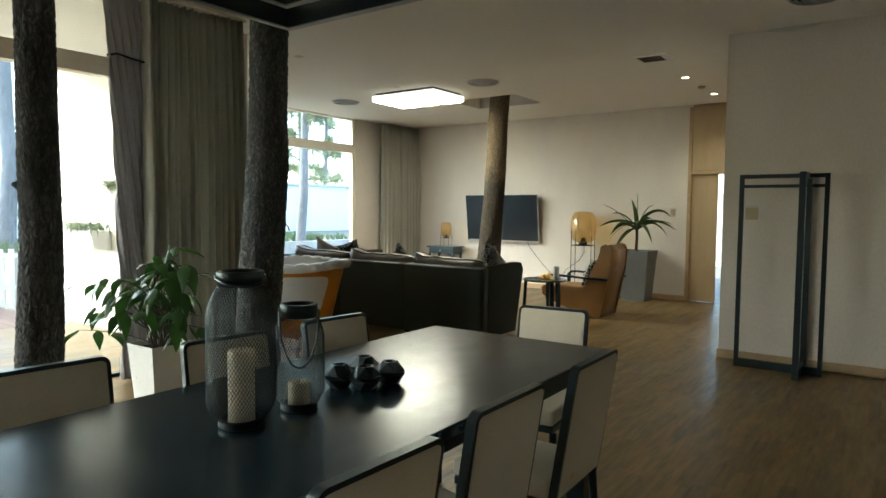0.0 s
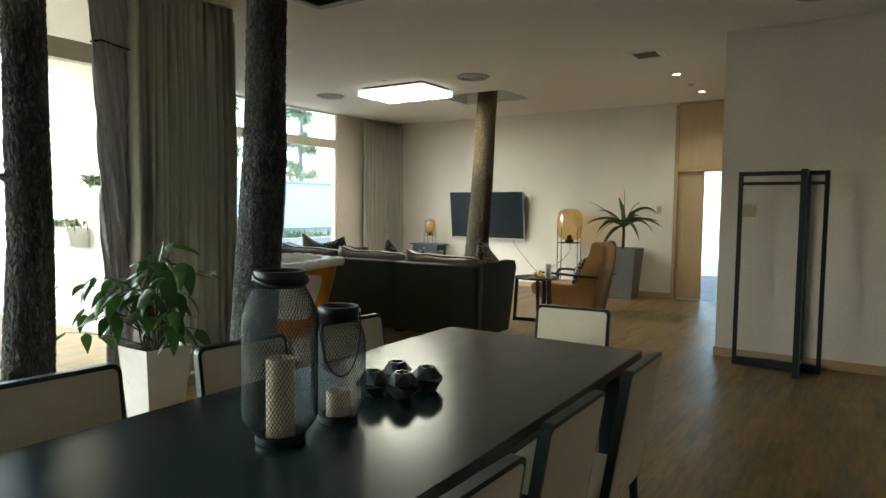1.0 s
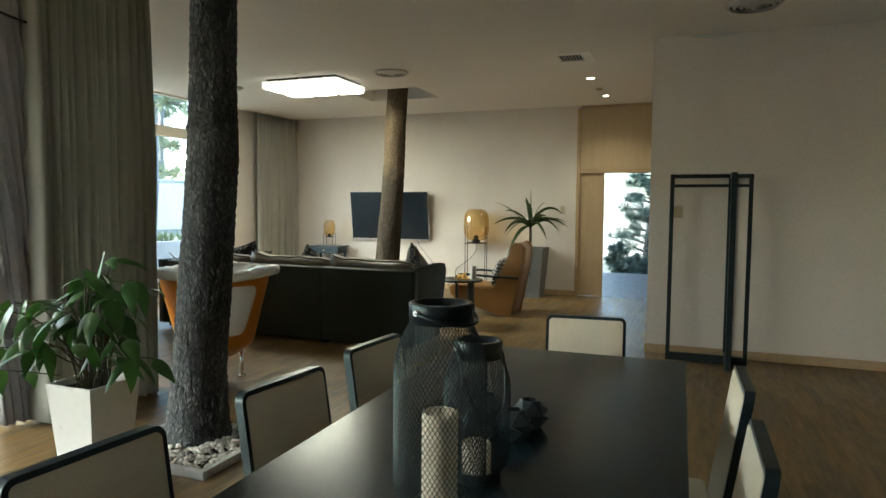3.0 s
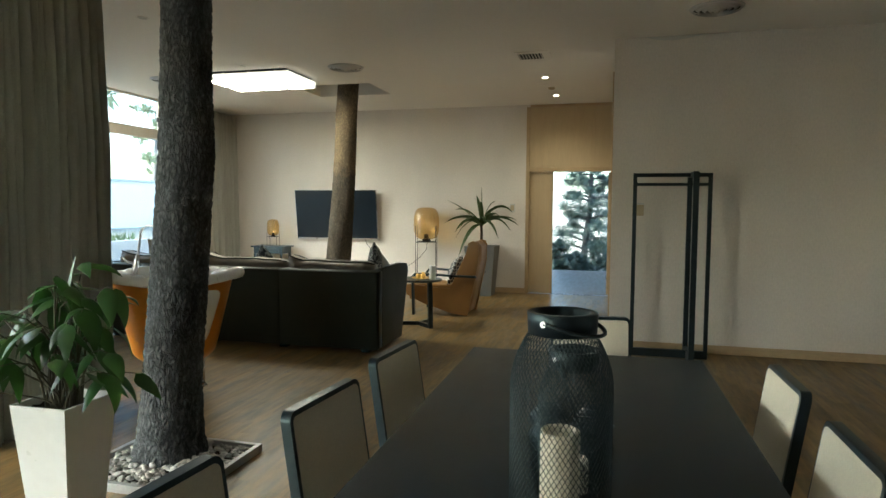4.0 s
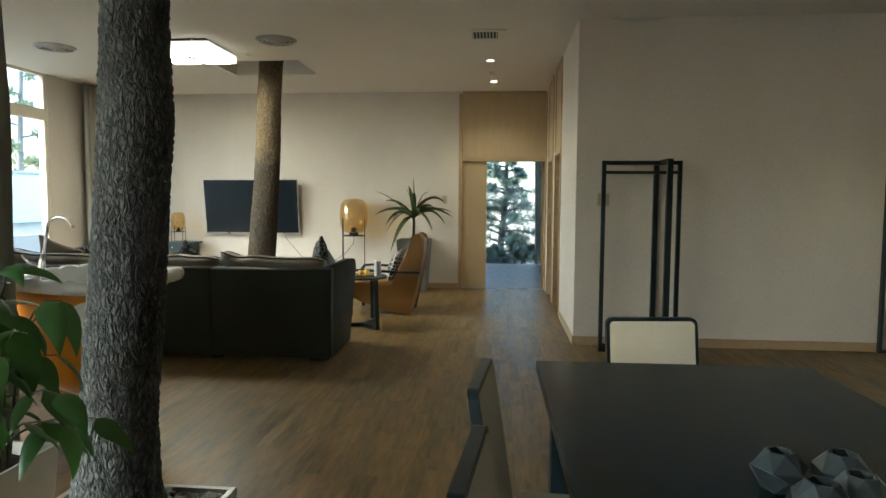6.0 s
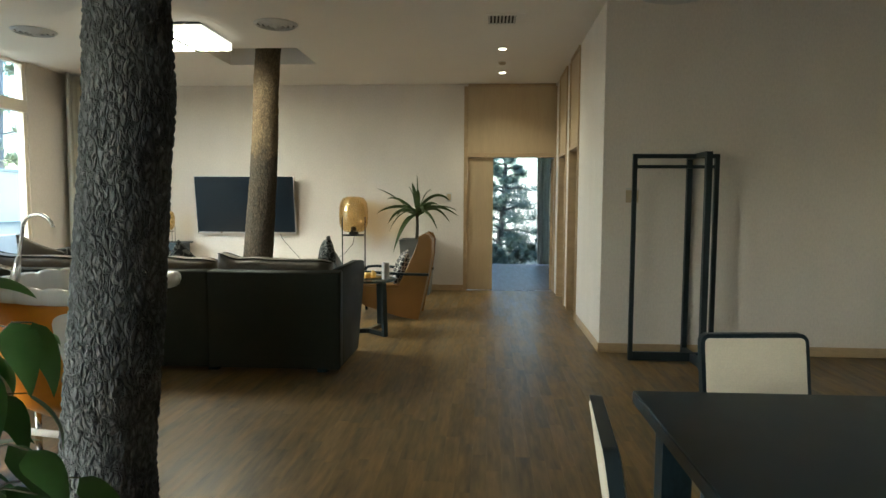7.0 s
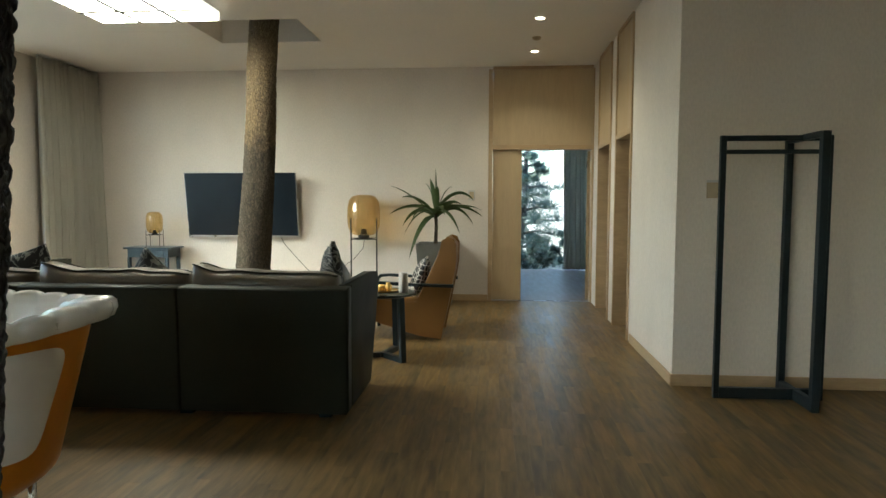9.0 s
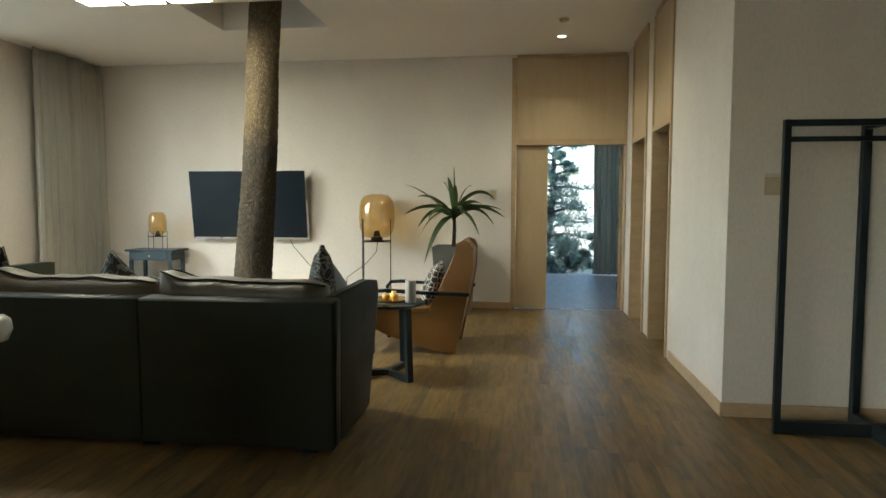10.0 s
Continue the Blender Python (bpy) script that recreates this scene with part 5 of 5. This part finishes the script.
# white side panel with rounded corners
bm = bmesh.new()
steps, rows = 40, 28
a0, a1, z0, z1 = radians(-74), radians(2), 0.40, 0.80
grid = []
for j in range(rows + 1):
    v = j / rows * 2 - 1
    line = []
    for k in range(steps + 1):
        u = k / steps * 2 - 1
        su, sv = u, v
        sq = max(abs(u), abs(v))
        n4 = (abs(u) ** 6 + abs(v) ** 6) ** (1 / 6)
        if n4 > 1e-6:
            su, sv = u * sq / n4, v * sq / n4
        taper = 0.72 + 0.28 * (sv + 1) / 2
        a = (a0 + a1) / 2 + su * taper * (a1 - a0) / 2
        z = (z0 + z1) / 2 + sv * (z1 - z0) / 2
        r = tub_radius(z) + 0.008 * (1 - sq ** 8) + 0.001
        line.append(bm.verts.new((r * math.cos(a), r * math.sin(a), z)))
    grid.append(line)
for a, b in zip(grid, grid[1:]):
    for k in range(steps):
        bm.faces.new((a[k], a[k + 1], b[k + 1], b[k]))
part("panel", bm, M_WHITEPLASTIC, tub, "inset white plastic panel", True)
# scalloped rim and inner basin
bm = bmesh.new()
prof = ((0.438, 0.845), (0.462, 0.852), (0.476, 0.872), (0.472, 0.898), (0.455, 0.912), (0.425, 0.915), (0.405, 0.905), (0.39, 0.87), (0.36, 0.70), (0.31, 0.45), (0.24, 0.30), (0.001, 0.28))
rings = []
for i, (r, z) in enumerate(prof):
    ring_ = []
    for k in range(N * 2):
        a = math.pi * k / N
        sc = 0.020 * abs(math.sin(12 * a)) ** 0.6
        lip = max(0.0, math.cos(a - radians(12))) ** 14
        rr = r + (sc * 0.6 + 0.05 * lip if i < 6 else -0.03 * lip if i in (6, 7) else 0)
        zz = z + (sc * 0.7 if 1 < i < 7 else 0) + (0.012 * math.sin(3 * a + 1) if i < 7 else 0) + (0.012 * lip if i < 8 else 0)
        ring_.append(bm.verts.new((rr * math.cos(a), rr * math.sin(a), zz)))
    rings.append(ring_)
for a, b in zip(rings, rings[1:]):
    for k in range(N * 2):
        bm.faces.new((a[k], a[(k + 1) % (N * 2)], b[(k + 1) % (N * 2)], b[k]))
part("rim", bm, M_WHITEPLASTIC, tub, "scalloped white plastic rim and basin", True)
bm = bmesh.new()
for k in range(3):
    a = radians(-18 + k * 3.2)
    m = Matrix.Translation((0.484 * math.cos(a), 0.484 * math.sin(a), 0.885)) @ Matrix.Rotation(a, 4, "Z")
    bmesh.ops.create_cube(bm, size=1, matrix=m @ Matrix.Diagonal((0.004, 0.018, 0.024, 1)))
part("controls", bm, M_VENT, tub, "small grey buttons")
tap = part("tap", tube(bmesh.new(), [(-0.35, -0.02, 0.85), (-0.322, -0.02, 0.95), (-0.295, -0.02, 1.08), (-0.277, -0.02, 1.17)] + [(-0.19 - 0.085 * math.cos(t), -0.02, 1.185 + 0.08 * math.sin(t)) for t in (k * math.pi * 0.95 / 14 for k in range(15))], 0.010, 12), M_CHROME, tub, "tall curved chrome tap", True)
part("tap_base", tube(bmesh.new(), [(-0.352, -0.02, 0.85), (-0.323, -0.02, 0.95), (-0.314, -0.02, 0.99), (-0.304, -0.02, 1.04)], [0.024, 0.024, 0.020, 0.011], 16), M_CHROME, tap, smooth=True)
part("lever", tube(bmesh.new(), [(-0.325, -0.02, 0.965), (-0.385, -0.05, 0.985), (-0.42, -0.06, 1.03)], [0.012, 0.009, 0.006], 10), M_CHROME, tap, smooth=True)
for k in range(4):
    a = math.pi / 4 + k * math.pi / 2
    p = Vector((math.cos(a), math.sin(a), 0)) * 0.20
    leg = part("leg", tube(bmesh.new(), [(p.x, p.y, 0.02), (p.x, p.y, 0.235)], 0.016, 12), M_CHROME, tub, "chrome leg", True)
    part("foot", lathe(bmesh.new(), [(0.001, 0.0), (0.035, 0.0), (0.035, 0.010), (0.016, 0.022)], 20, (p.x, p.y, 0)), M_CHROME, leg, smooth=True)
bm = bmesh.new()
tube(bm, [(-0.2, -0.14, 0.12), (0.14, -0.2, 0.12)], 0.02, 8)
part("drain_pipe", bm, M_VENT, tub, "grey plastic drain pipe", True)

# ---- black stand by the wall ----
rack = thing("clothes_stand", pose(0, 0, 0), "tall black square-tube metal clothes stand", "stand")
ZT, q = 1.752, 0.018
LP, RP, MP, FP = (-1.205, 6.33), (-0.535, 6.33), (-0.69, 6.55), (-0.69, 6.07)
for x, y, w in ((*LP, q), (*RP, q), (*MP, 0.022), (*FP, 0.024)):
    part("post", new_box(x - w, x + w, y - w, y + w, 0.0, ZT, 0.002, 1), M_BLACKMETAL, rack)
part("top_rail", new_box(LP[0] + q, RP[0] - q, LP[1] - q, LP[1] + q, ZT - 0.036, ZT - 0.001, 0.002, 1), M_BLACKMETAL, rack)
part("top_rail", new_box(MP[0] - 0.021, MP[0] + 0.021, FP[1] + 0.024, MP[1] - 0.022, ZT - 0.034, ZT + 0.004, 0.002, 1), M_BLACKMETAL, rack)
part("hanging_rail", new_box(LP[0] + q, RP[0] - q, LP[1] - 0.012, LP[1] + 0.012, 1.632, 1.660, 0.002, 1), M_BLACKMETAL, rack)
part("foot_rail", new_box(LP[0] + q, RP[0] - q, LP[1] - q, LP[1] + q, 0.001, 0.075, 0.002, 1), M_BLACKMETAL, rack)
part("foot_rail", new_box(MP[0] - 0.021, MP[0] + 0.021, FP[1] + 0.024, MP[1] - 0.022, 0.001, 0.073, 0.002, 1), M_BLACKMETAL, rack)

sw = thing("light_switch", pose(-1.163, RACK_Y, 1.405), "square ivory wall switch panel", "switch", "switches")
part("plate", new_box(-0.055, 0.055, -0.010, -0.0005, -0.06, 0.05, 0.003), M_PLASTIC, sw)
part("strip", new_box(-0.055, 0.055, -0.011, -0.0005, 0.052, 0.068, 0.002), M_VENT, sw, "grey label strip")
part("rocker", new_box(-0.045, 0.045, -0.013, -0.0105, -0.05, 0.04, 0.001), M_PLASTIC, sw)
sw2 = thing("light_switch", pose(-3.01, NORTH, 1.42), "small grey wall switch behind the palm", "switch", "switches")
part("plate", new_box(-0.043, 0.043, -0.010, -0.0005, -0.075, 0.06, 0.003), M_VENT, sw2)
part("rocker", new_box(-0.03, 0.03, -0.014, -0.0105, -0.05, 0.04, 0.001), M_PLASTIC, sw2)

mir = thing("standing_mirror", pose(1.36, RACK_Y, 0), "tall black-framed mirror against the wall", "mirror")
bm = bmesh.new()
for a in ((0, 0.03, 0.0, 2.02), (0.77, 0.80, 0.0, 2.02), (0.03, 0.77, 1.99, 2.02), (0.03, 0.77, 0.0, 0.03)):
    box(bm, a[0], a[1], -0.06, -0.017, a[2], a[3], 0.002, 1)
part("frame", bm, M_BLACKMETAL, mir)
part("glass", new_box(0.031, 0.769, -0.034, -0.020, 0.031, 1.989), M_CHROME, mir)

# ---- ceiling fittings ----
M_DIFFUSER = material("diffuser_grey", (0.50, 0.495, 0.50), 0.4, vary=0.05, grain=20, bump=0.0)


def diffuser(x, y, r, label):
    t = thing("air_diffuser", pose(x, y, H), label, "vent", "round air diffusers")
    # flat dark disc that stands for the shade between the rings
    part("shade_backing", lathe(bmesh.new(), [(r * 0.9, -0.002), (0.001, -0.002)], 40), M_DARK, t)
    for k, f in enumerate((1.0, 0.78, 0.56, 0.34)):
        R = r * f
        part("ring", lathe(bmesh.new(), [(R - r * 0.03, -0.003), (R, -0.005 - k * 0.004), (R - r * 0.13, -0.026 - k * 0.005), (R - r * 0.16, -0.024 - k * 0.005), (R - r * 0.03, -0.003)], 48), M_DIFFUSER, t, smooth=True)
    part("hub", lathe(bmesh.new(), [(r * 0.12, -0.03), (r * 0.08, -0.045), (0.001, -0.047)], 24), M_DIFFUSER, t, smooth=True)


for x, y in ((-4.54, 7.17), (-7.145, 7.31), (-0.61, 5.76)):
    diffuser(x, y, 0.215, "round grey-white air diffuser in the ceiling")

ac = thing("ceiling_vent", pose(-2.285, 7.11, H), "square ceiling air grille with dark slots", "vent")
# flat dark sheet that stands for the shade behind the slats
part("shade_backing", new_box(-0.16, 0.10, -0.145, 0.145, -0.003, -0.001), M_DARK, ac)
bm = bmesh.new()
for a in ((-0.19, 0.19, -0.19, -0.145), (-0.19, 0.19, 0.145, 0.19), (-0.19, -0.16, -0.145, 0.145), (0.10, 0.19, -0.145, 0.145)):
    box(bm, *a, -0.014, -0.0005, 0.002, 1)
part("frame", bm, M_CEIL, ac)
for k in range(8):
    x = -0.148 + k * 0.034
    bm = bmesh.new()
    prism(bm, [(x - 0.011, -0.004), (x + 0.004, -0.013), (x + 0.007, -0.011), (x - 0.008, -0.0035)], "y", -0.145, 0.145)
    part("slat", bm, M_VENT, ac)


def spot(x, y, lit, label):
    t = thing("ceiling_spot", pose(x, y, H), label, "lamp", "ceiling spots")
    part("ring", lathe(bmesh.new(), [(0.040, -0.001), (0.052, -0.001), (0.054, -0.004), (0.048, -0.010), (0.040, -0.006)], 32), M_CEIL, t, smooth=True)
    part("lens", lathe(bmesh.new(), [(0.040, -0.004), (0.001, -0.004)], 32), M_SPOT if lit else M_VENT, t)
    if lit:
        data = bpy.data.lights.new("spot_beam", "SPOT")
        data.energy, data.spot_size, data.spot_blend, data.color, data.shadow_soft_size = 6, radians(130), 1.0, (1.0, 0.84, 0.64), 0.04
        lamp = new("spot_beam", data)
        lamp.matrix_world = look((x, y, H - 0.03), (x, y + 0.001, 0))


spot(-2.28, 8.31, True, "small lit round ceiling spotlight")
spot(-2.25, 9.665, True, "small lit round ceiling spotlight")
spot(-5.505, 4.89, False, "small unlit round ceiling spotlight")
spot(-5.72, 6.835, False, "small unlit round ceiling spotlight")
sd = thing("smoke_detector", pose(-2.264, 9.036, H), "small white round smoke detector", "detector")
part("body", lathe(bmesh.new(), [(0.001, -0.03), (0.03, -0.03), (0.045, -0.02), (0.05, -0.0005)], 32), M_PLASTIC, sd, smooth=True)

lb = thing("ceiling_light", pose(-5.79, 7.40, H), "large lit rectangular ceiling light with a grid of panels", "lamp")
X, Y = 0.56, 0.375
bm = bmesh.new()
for a in ((-X, X, -Y, -Y + 0.012), (-X, X, Y - 0.012, Y), (-X, -X + 0.012, -Y + 0.012, Y - 0.012), (X - 0.012, X, -Y + 0.012, Y - 0.012)):
    box(bm, *a, -0.118, -0.035, 0.002, 1)
part("frame", bm, M_LEDSIDE, lb, "glowing white acrylic frame")
part("mount", new_box(-X + 0.04, X - 0.04, -Y + 0.04, Y - 0.04, -0.010, -0.0005), M_NAVY, lb, "dark ceiling plate")
for x in (-0.36, 0.0, 0.36):
    for y in (-Y + 0.05, Y - 0.05):
        part("bracket", new_box(x - 0.012, x + 0.012, y - 0.012, y + 0.012, -0.0345, -0.0102), M_VENT, lb, "short steel bracket")
part("back", new_box(-X + 0.012, X - 0.012, -Y + 0.012, Y - 0.012, -0.043, -0.035), M_WHITEPLASTIC, lb)
for i in range(3):
    for j in range(2):
        w, d_ = (2 * X - 0.024) / 3, (2 * Y - 0.024) / 2
        x, y = -X + 0.012 + i * w, -Y + 0.012 + j * d_
        part("diffuser", new_box(x + 0.004, x + w - 0.004, y + 0.004, y + d_ - 0.004, -0.116, -0.10), M_LED, lb, "glowing frosted panel")
for i in range(1, 3):
    part("bar", new_box(-X + i * 2 * X / 3 - 0.02, -X + i * 2 * X / 3 + 0.02, -Y + 0.012, Y - 0.012, -0.126, -0.1165), M_GREYPOT, lb)
part("bar", new_box(-X + 0.012, X - 0.012, -0.024, 0.024, -0.132, -0.1265), M_GREYPOT, lb)

# ---- outside the windows ----
deck = structure("deck", new_box(-10.5, WIN_X - 0.115, -6.0, 3.69, -0.26, -0.06), M_SUB, "reddish-brown timber deck outside the window", "deck")
structure("garden_wall_return", new_box(-9.5, WIN_X - 0.152, 3.692, 3.718, -0.25, 3.4), M_PLASTER, "bright white plastered outer wall", "wall")
structure("garden_wall_end", new_box(-9.5, LIV_X - 0.152, 3.72, 4.0, -0.25, 3.4), M_PLASTER, "bright white plastered outer wall", "wall")
structure("garden_wall", new_box(-20.3, -20.0, -12, 34, -0.25, 2.35), M_PLASTER, "long white plastered garden wall", "wall")
structure("garden_wall_coping", new_box(-20.4, -19.9, -12, 34, 2.352, 2.45), M_TRAY, "grey coping stones on the garden wall", "wall")
structure("raised_bed", new_box(-19.998, -12.5, 4.5, 30, -0.25, 0.52), M_GROUND, "raised gravel bed before the garden wall", "ground")
structure("bed_edge", new_box(-12.49, -12.3, 4.5, 30, -0.25, 0.60), M_TRAY, "dark stone edge of the raised bed", "kerb")
structure("garden_wall_north", new_box(-14, 14, 21.0, 21.3, -0.25, 2.0), M_PLASTER2, "white plastered garden wall behind the pine", "wall")

# white fence on the deck's edge
fence = thing("fence", pose(-10.6, 0, -0.06), "low white painted picket fence at the deck edge", "fence")
for z in (0.25, 0.72):
    part("rail", new_box(-0.02, 0.02, 1.6, 5.2, z, z + 0.06), M_WHITEPLASTIC, fence)
bm = new_box(-0.015, 0.015, -0.035, 0.035, 0, 0.85, 0.003, 1)
me = finish(bm, "picket")
me.materials.append(M_WHITEPLASTIC)
for k in range(26):
    share("picket", me, fence, pose(0.036, 1.65 + k * 0.14, 0))


def hanging_pot(x, z, seed, label):
    p = thing("wall_pot", pose(x, 3.69, z), label, "planter", "wall pots")
    bm = bmesh.new()
    prism(bm, [(-0.005, 0.0), (-0.20, 0.03), (-0.24, 0.22), (-0.005, 0.22)], "x", -0.28, 0.28)
    part("box", rounded(bm, 0.01, 2, 30), M_WHITEPOT, p)
    rnd = random.Random(seed)
    bm = bmesh.new()
    for k in range(70):
        a = rnd.uniform(math.pi * 1.05, math.pi * 1.95)
        blade(bm, (rnd.uniform(-0.28, 0.26), rnd.uniform(-0.2, -0.03), 0.22), (math.cos(a), math.sin(a), 1.2), rnd.uniform(0.18, 0.42), 0.03, 0.1, rnd.uniform(1.8, 3.2), 6, 0.3)
    tagged(part("foliage", bm, M_BUSH, p, "trailing spider-plant leaves"), kind="stuff")


hanging_pot(-6.72, 1.36, 31, "white wall planter with trailing green leaves")
hanging_pot(-7.55, 0.92, 32, "white wall planter with trailing green leaves")


# needles of the far pines, with the window's veiling glare mixed into their colour
M_PALE = material("glare_pale_needles", (0.26, 0.30, 0.17), 0.7, vary=0.2, grain=10, large=2, bump=0, island=0.5, second=(0.34, 0.38, 0.26))


def tuft(bm, c, r, n, rnd, length, width):
    """A clump of fine needles that point every way but down."""
    for _ in range(n):
        d = Vector((rnd.gauss(0, 1), rnd.gauss(0, 1), rnd.gauss(0.35, 0.8))).normalized()
        p = c + d * rnd.uniform(0, r) * Vector((1, 1, 0.5)).length / 1.5
        s = d.orthogonal().normalized() * width
        bm.faces.new([bm.verts.new(p - s), bm.verts.new(p + s), bm.verts.new(p + d * length)])


def garden_pine(x, y, z, h, r, lean, seed, crown_from, spread, clumps, label, mat=M_NEEDLE, needles=70, length=0.12, width=0.008):
    t = thing("pine_tree", pose(x, y, z), label, "tree", "garden pines")
    rnd = random.Random(seed)
    path = [(lean * (k / 8) ** 1.3 + 0.04 * h * 0.2 * math.sin(k * 1.3 + seed), 0.03 * h * 0.2 * math.cos(k * 1.7 + seed), h * k / 8) for k in range(9)]
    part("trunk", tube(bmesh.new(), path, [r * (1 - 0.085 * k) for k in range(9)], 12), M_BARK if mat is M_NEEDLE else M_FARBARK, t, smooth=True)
    limbs, crown = bmesh.new(), bmesh.new()
    for k in range(clumps):
        u = crown_from + (1 - crown_from) * (k + rnd.random()) / clumps
        i = min(7, int(u * 8))
        b = Vector(path[i]).lerp(Vector(path[i + 1]), u * 8 - i)
        a = k * 2.4 + rnd.uniform(-0.4, 0.4)
        reach = spread * (1.05 - u * 0.75) * rnd.uniform(0.55, 1.1)
        e = b + Vector((math.cos(a) * reach, math.sin(a) * reach, reach * rnd.uniform(-0.12, 0.2)))
        m = b.lerp(e, 0.5) + Vector((0, 0, reach * 0.10))
        tube(limbs, [b, m, e], [r * 0.35, r * 0.24, r * 0.10], 5)
        for f in (0.55, 0.8, 1.0):
            c = b.lerp(e, f) + Vector((rnd.uniform(-1, 1), rnd.uniform(-1, 1), 0.3)) * reach * 0.16
            tuft(crown, c, reach * 0.26, needles, rnd, length, width)
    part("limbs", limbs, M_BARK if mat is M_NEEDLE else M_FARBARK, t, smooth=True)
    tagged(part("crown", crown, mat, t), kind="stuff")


garden_pine(-2.10, 17.6, -0.25, 3.6, 0.10, 0.25, 41, 0.12, 1.08, 46, "dense blue-green garden pine outside the bedroom window", needles=200, length=0.10, width=0.008)
garden_pine(-1.15, 16.4, -0.25, 0.85, 0.04, 0.05, 47, 0.15, 0.55, 10, "low green conifer shrub under the bedroom window", needles=120, length=0.12, width=0.010)
for x, y, h, sd in ((-2.75, 16.7, 0.75, 48), (-1.75, 17.0, 0.7, 49), (-2.3, 16.3, 0.5, 50)):
    garden_pine(x, y, -0.25, h, 0.04, 0.05, sd, 0.12, 0.55, 12, "low green conifer shrub under the bedroom window", needles=110, length=0.11, width=0.010)
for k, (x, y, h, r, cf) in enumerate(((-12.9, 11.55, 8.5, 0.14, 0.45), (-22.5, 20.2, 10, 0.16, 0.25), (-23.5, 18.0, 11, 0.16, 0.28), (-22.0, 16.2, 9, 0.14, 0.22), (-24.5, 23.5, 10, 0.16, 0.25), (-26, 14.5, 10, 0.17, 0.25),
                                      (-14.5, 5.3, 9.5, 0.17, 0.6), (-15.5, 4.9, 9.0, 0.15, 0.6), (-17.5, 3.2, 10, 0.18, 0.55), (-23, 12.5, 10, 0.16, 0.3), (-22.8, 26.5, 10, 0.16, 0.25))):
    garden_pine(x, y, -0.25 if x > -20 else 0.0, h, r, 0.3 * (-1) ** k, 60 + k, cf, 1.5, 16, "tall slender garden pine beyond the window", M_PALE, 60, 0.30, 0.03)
rnd = random.Random(77)
bm = bmesh.new()
for k in range(500):
    c = Vector((rnd.uniform(-18, -12.8), rnd.uniform(5, 14), 0.53))
    for j in range(6):
        d = Vector((rnd.gauss(0, 0.5), rnd.gauss(0, 0.5), 1)).normalized()
        s = d.orthogonal().normalized() * 0.02
        bm.faces.new([bm.verts.new(c - s), bm.verts.new(c + s), bm.verts.new(c + d * rnd.uniform(0.1, 0.3))])
tagged(part("ground_cover", bm, M_BUSH), "low pale green ground cover on the raised bed", "plants", "", "stuff")

# ---- floor planks and deck boards ----
PW, PL = 0.076, 0.60
places = boards(LIV_X + 0.002, EAST, SOUTH + 0.02, NORTH - 0.002, 0, PW, PL, 0.012, 0.0001, "y", 5)
near_p, rest = [], []
for q in places:
    x0, x1, y0, y1 = q
    if y1 > 10.49 and -2.79 < x0 < -1.4:
        q = (x0, x1, y0, 10.498)
    (near_p if -3.45 < x0 < -1.25 and 3.2 < y0 < 9.6 and len(near_p) < 300 else rest).append(q)
groups = {}
for x0, x1, y0, y1 in near_p:
    key = (round(x1 - x0, 3), round(y1 - y0, 2))
    if key not in groups:
        groups[key] = strip_mesh("plank", [(0, x1 - x0, 0, y1 - y0)], -0.012, 0.0, M_FLOOR)
    share("plank", groups[key], floor, pose(x0, y0, 0))
ob = new("planks", strip_mesh("planks", rest, -0.012, 0.0, M_FLOOR))
ob.parent = floor
tagged(ob, kind="stuff")

places = boards(-10.5, WIN_X - 0.12, -2.0, 3.69, 0, 0.14, 3.0, 0.02, 0.008, "x", 6)
me = {}
for x0, x1, y0, y1 in places:
    key = (round(x1 - x0, 2), round(y1 - y0, 3))
    if key not in me:
        me[key] = strip_mesh("board", [(0, x1 - x0, 0, y1 - y0)], -0.06, -0.03, M_DECK)
    share("board", me[key], deck, pose(x0, y0, 0))
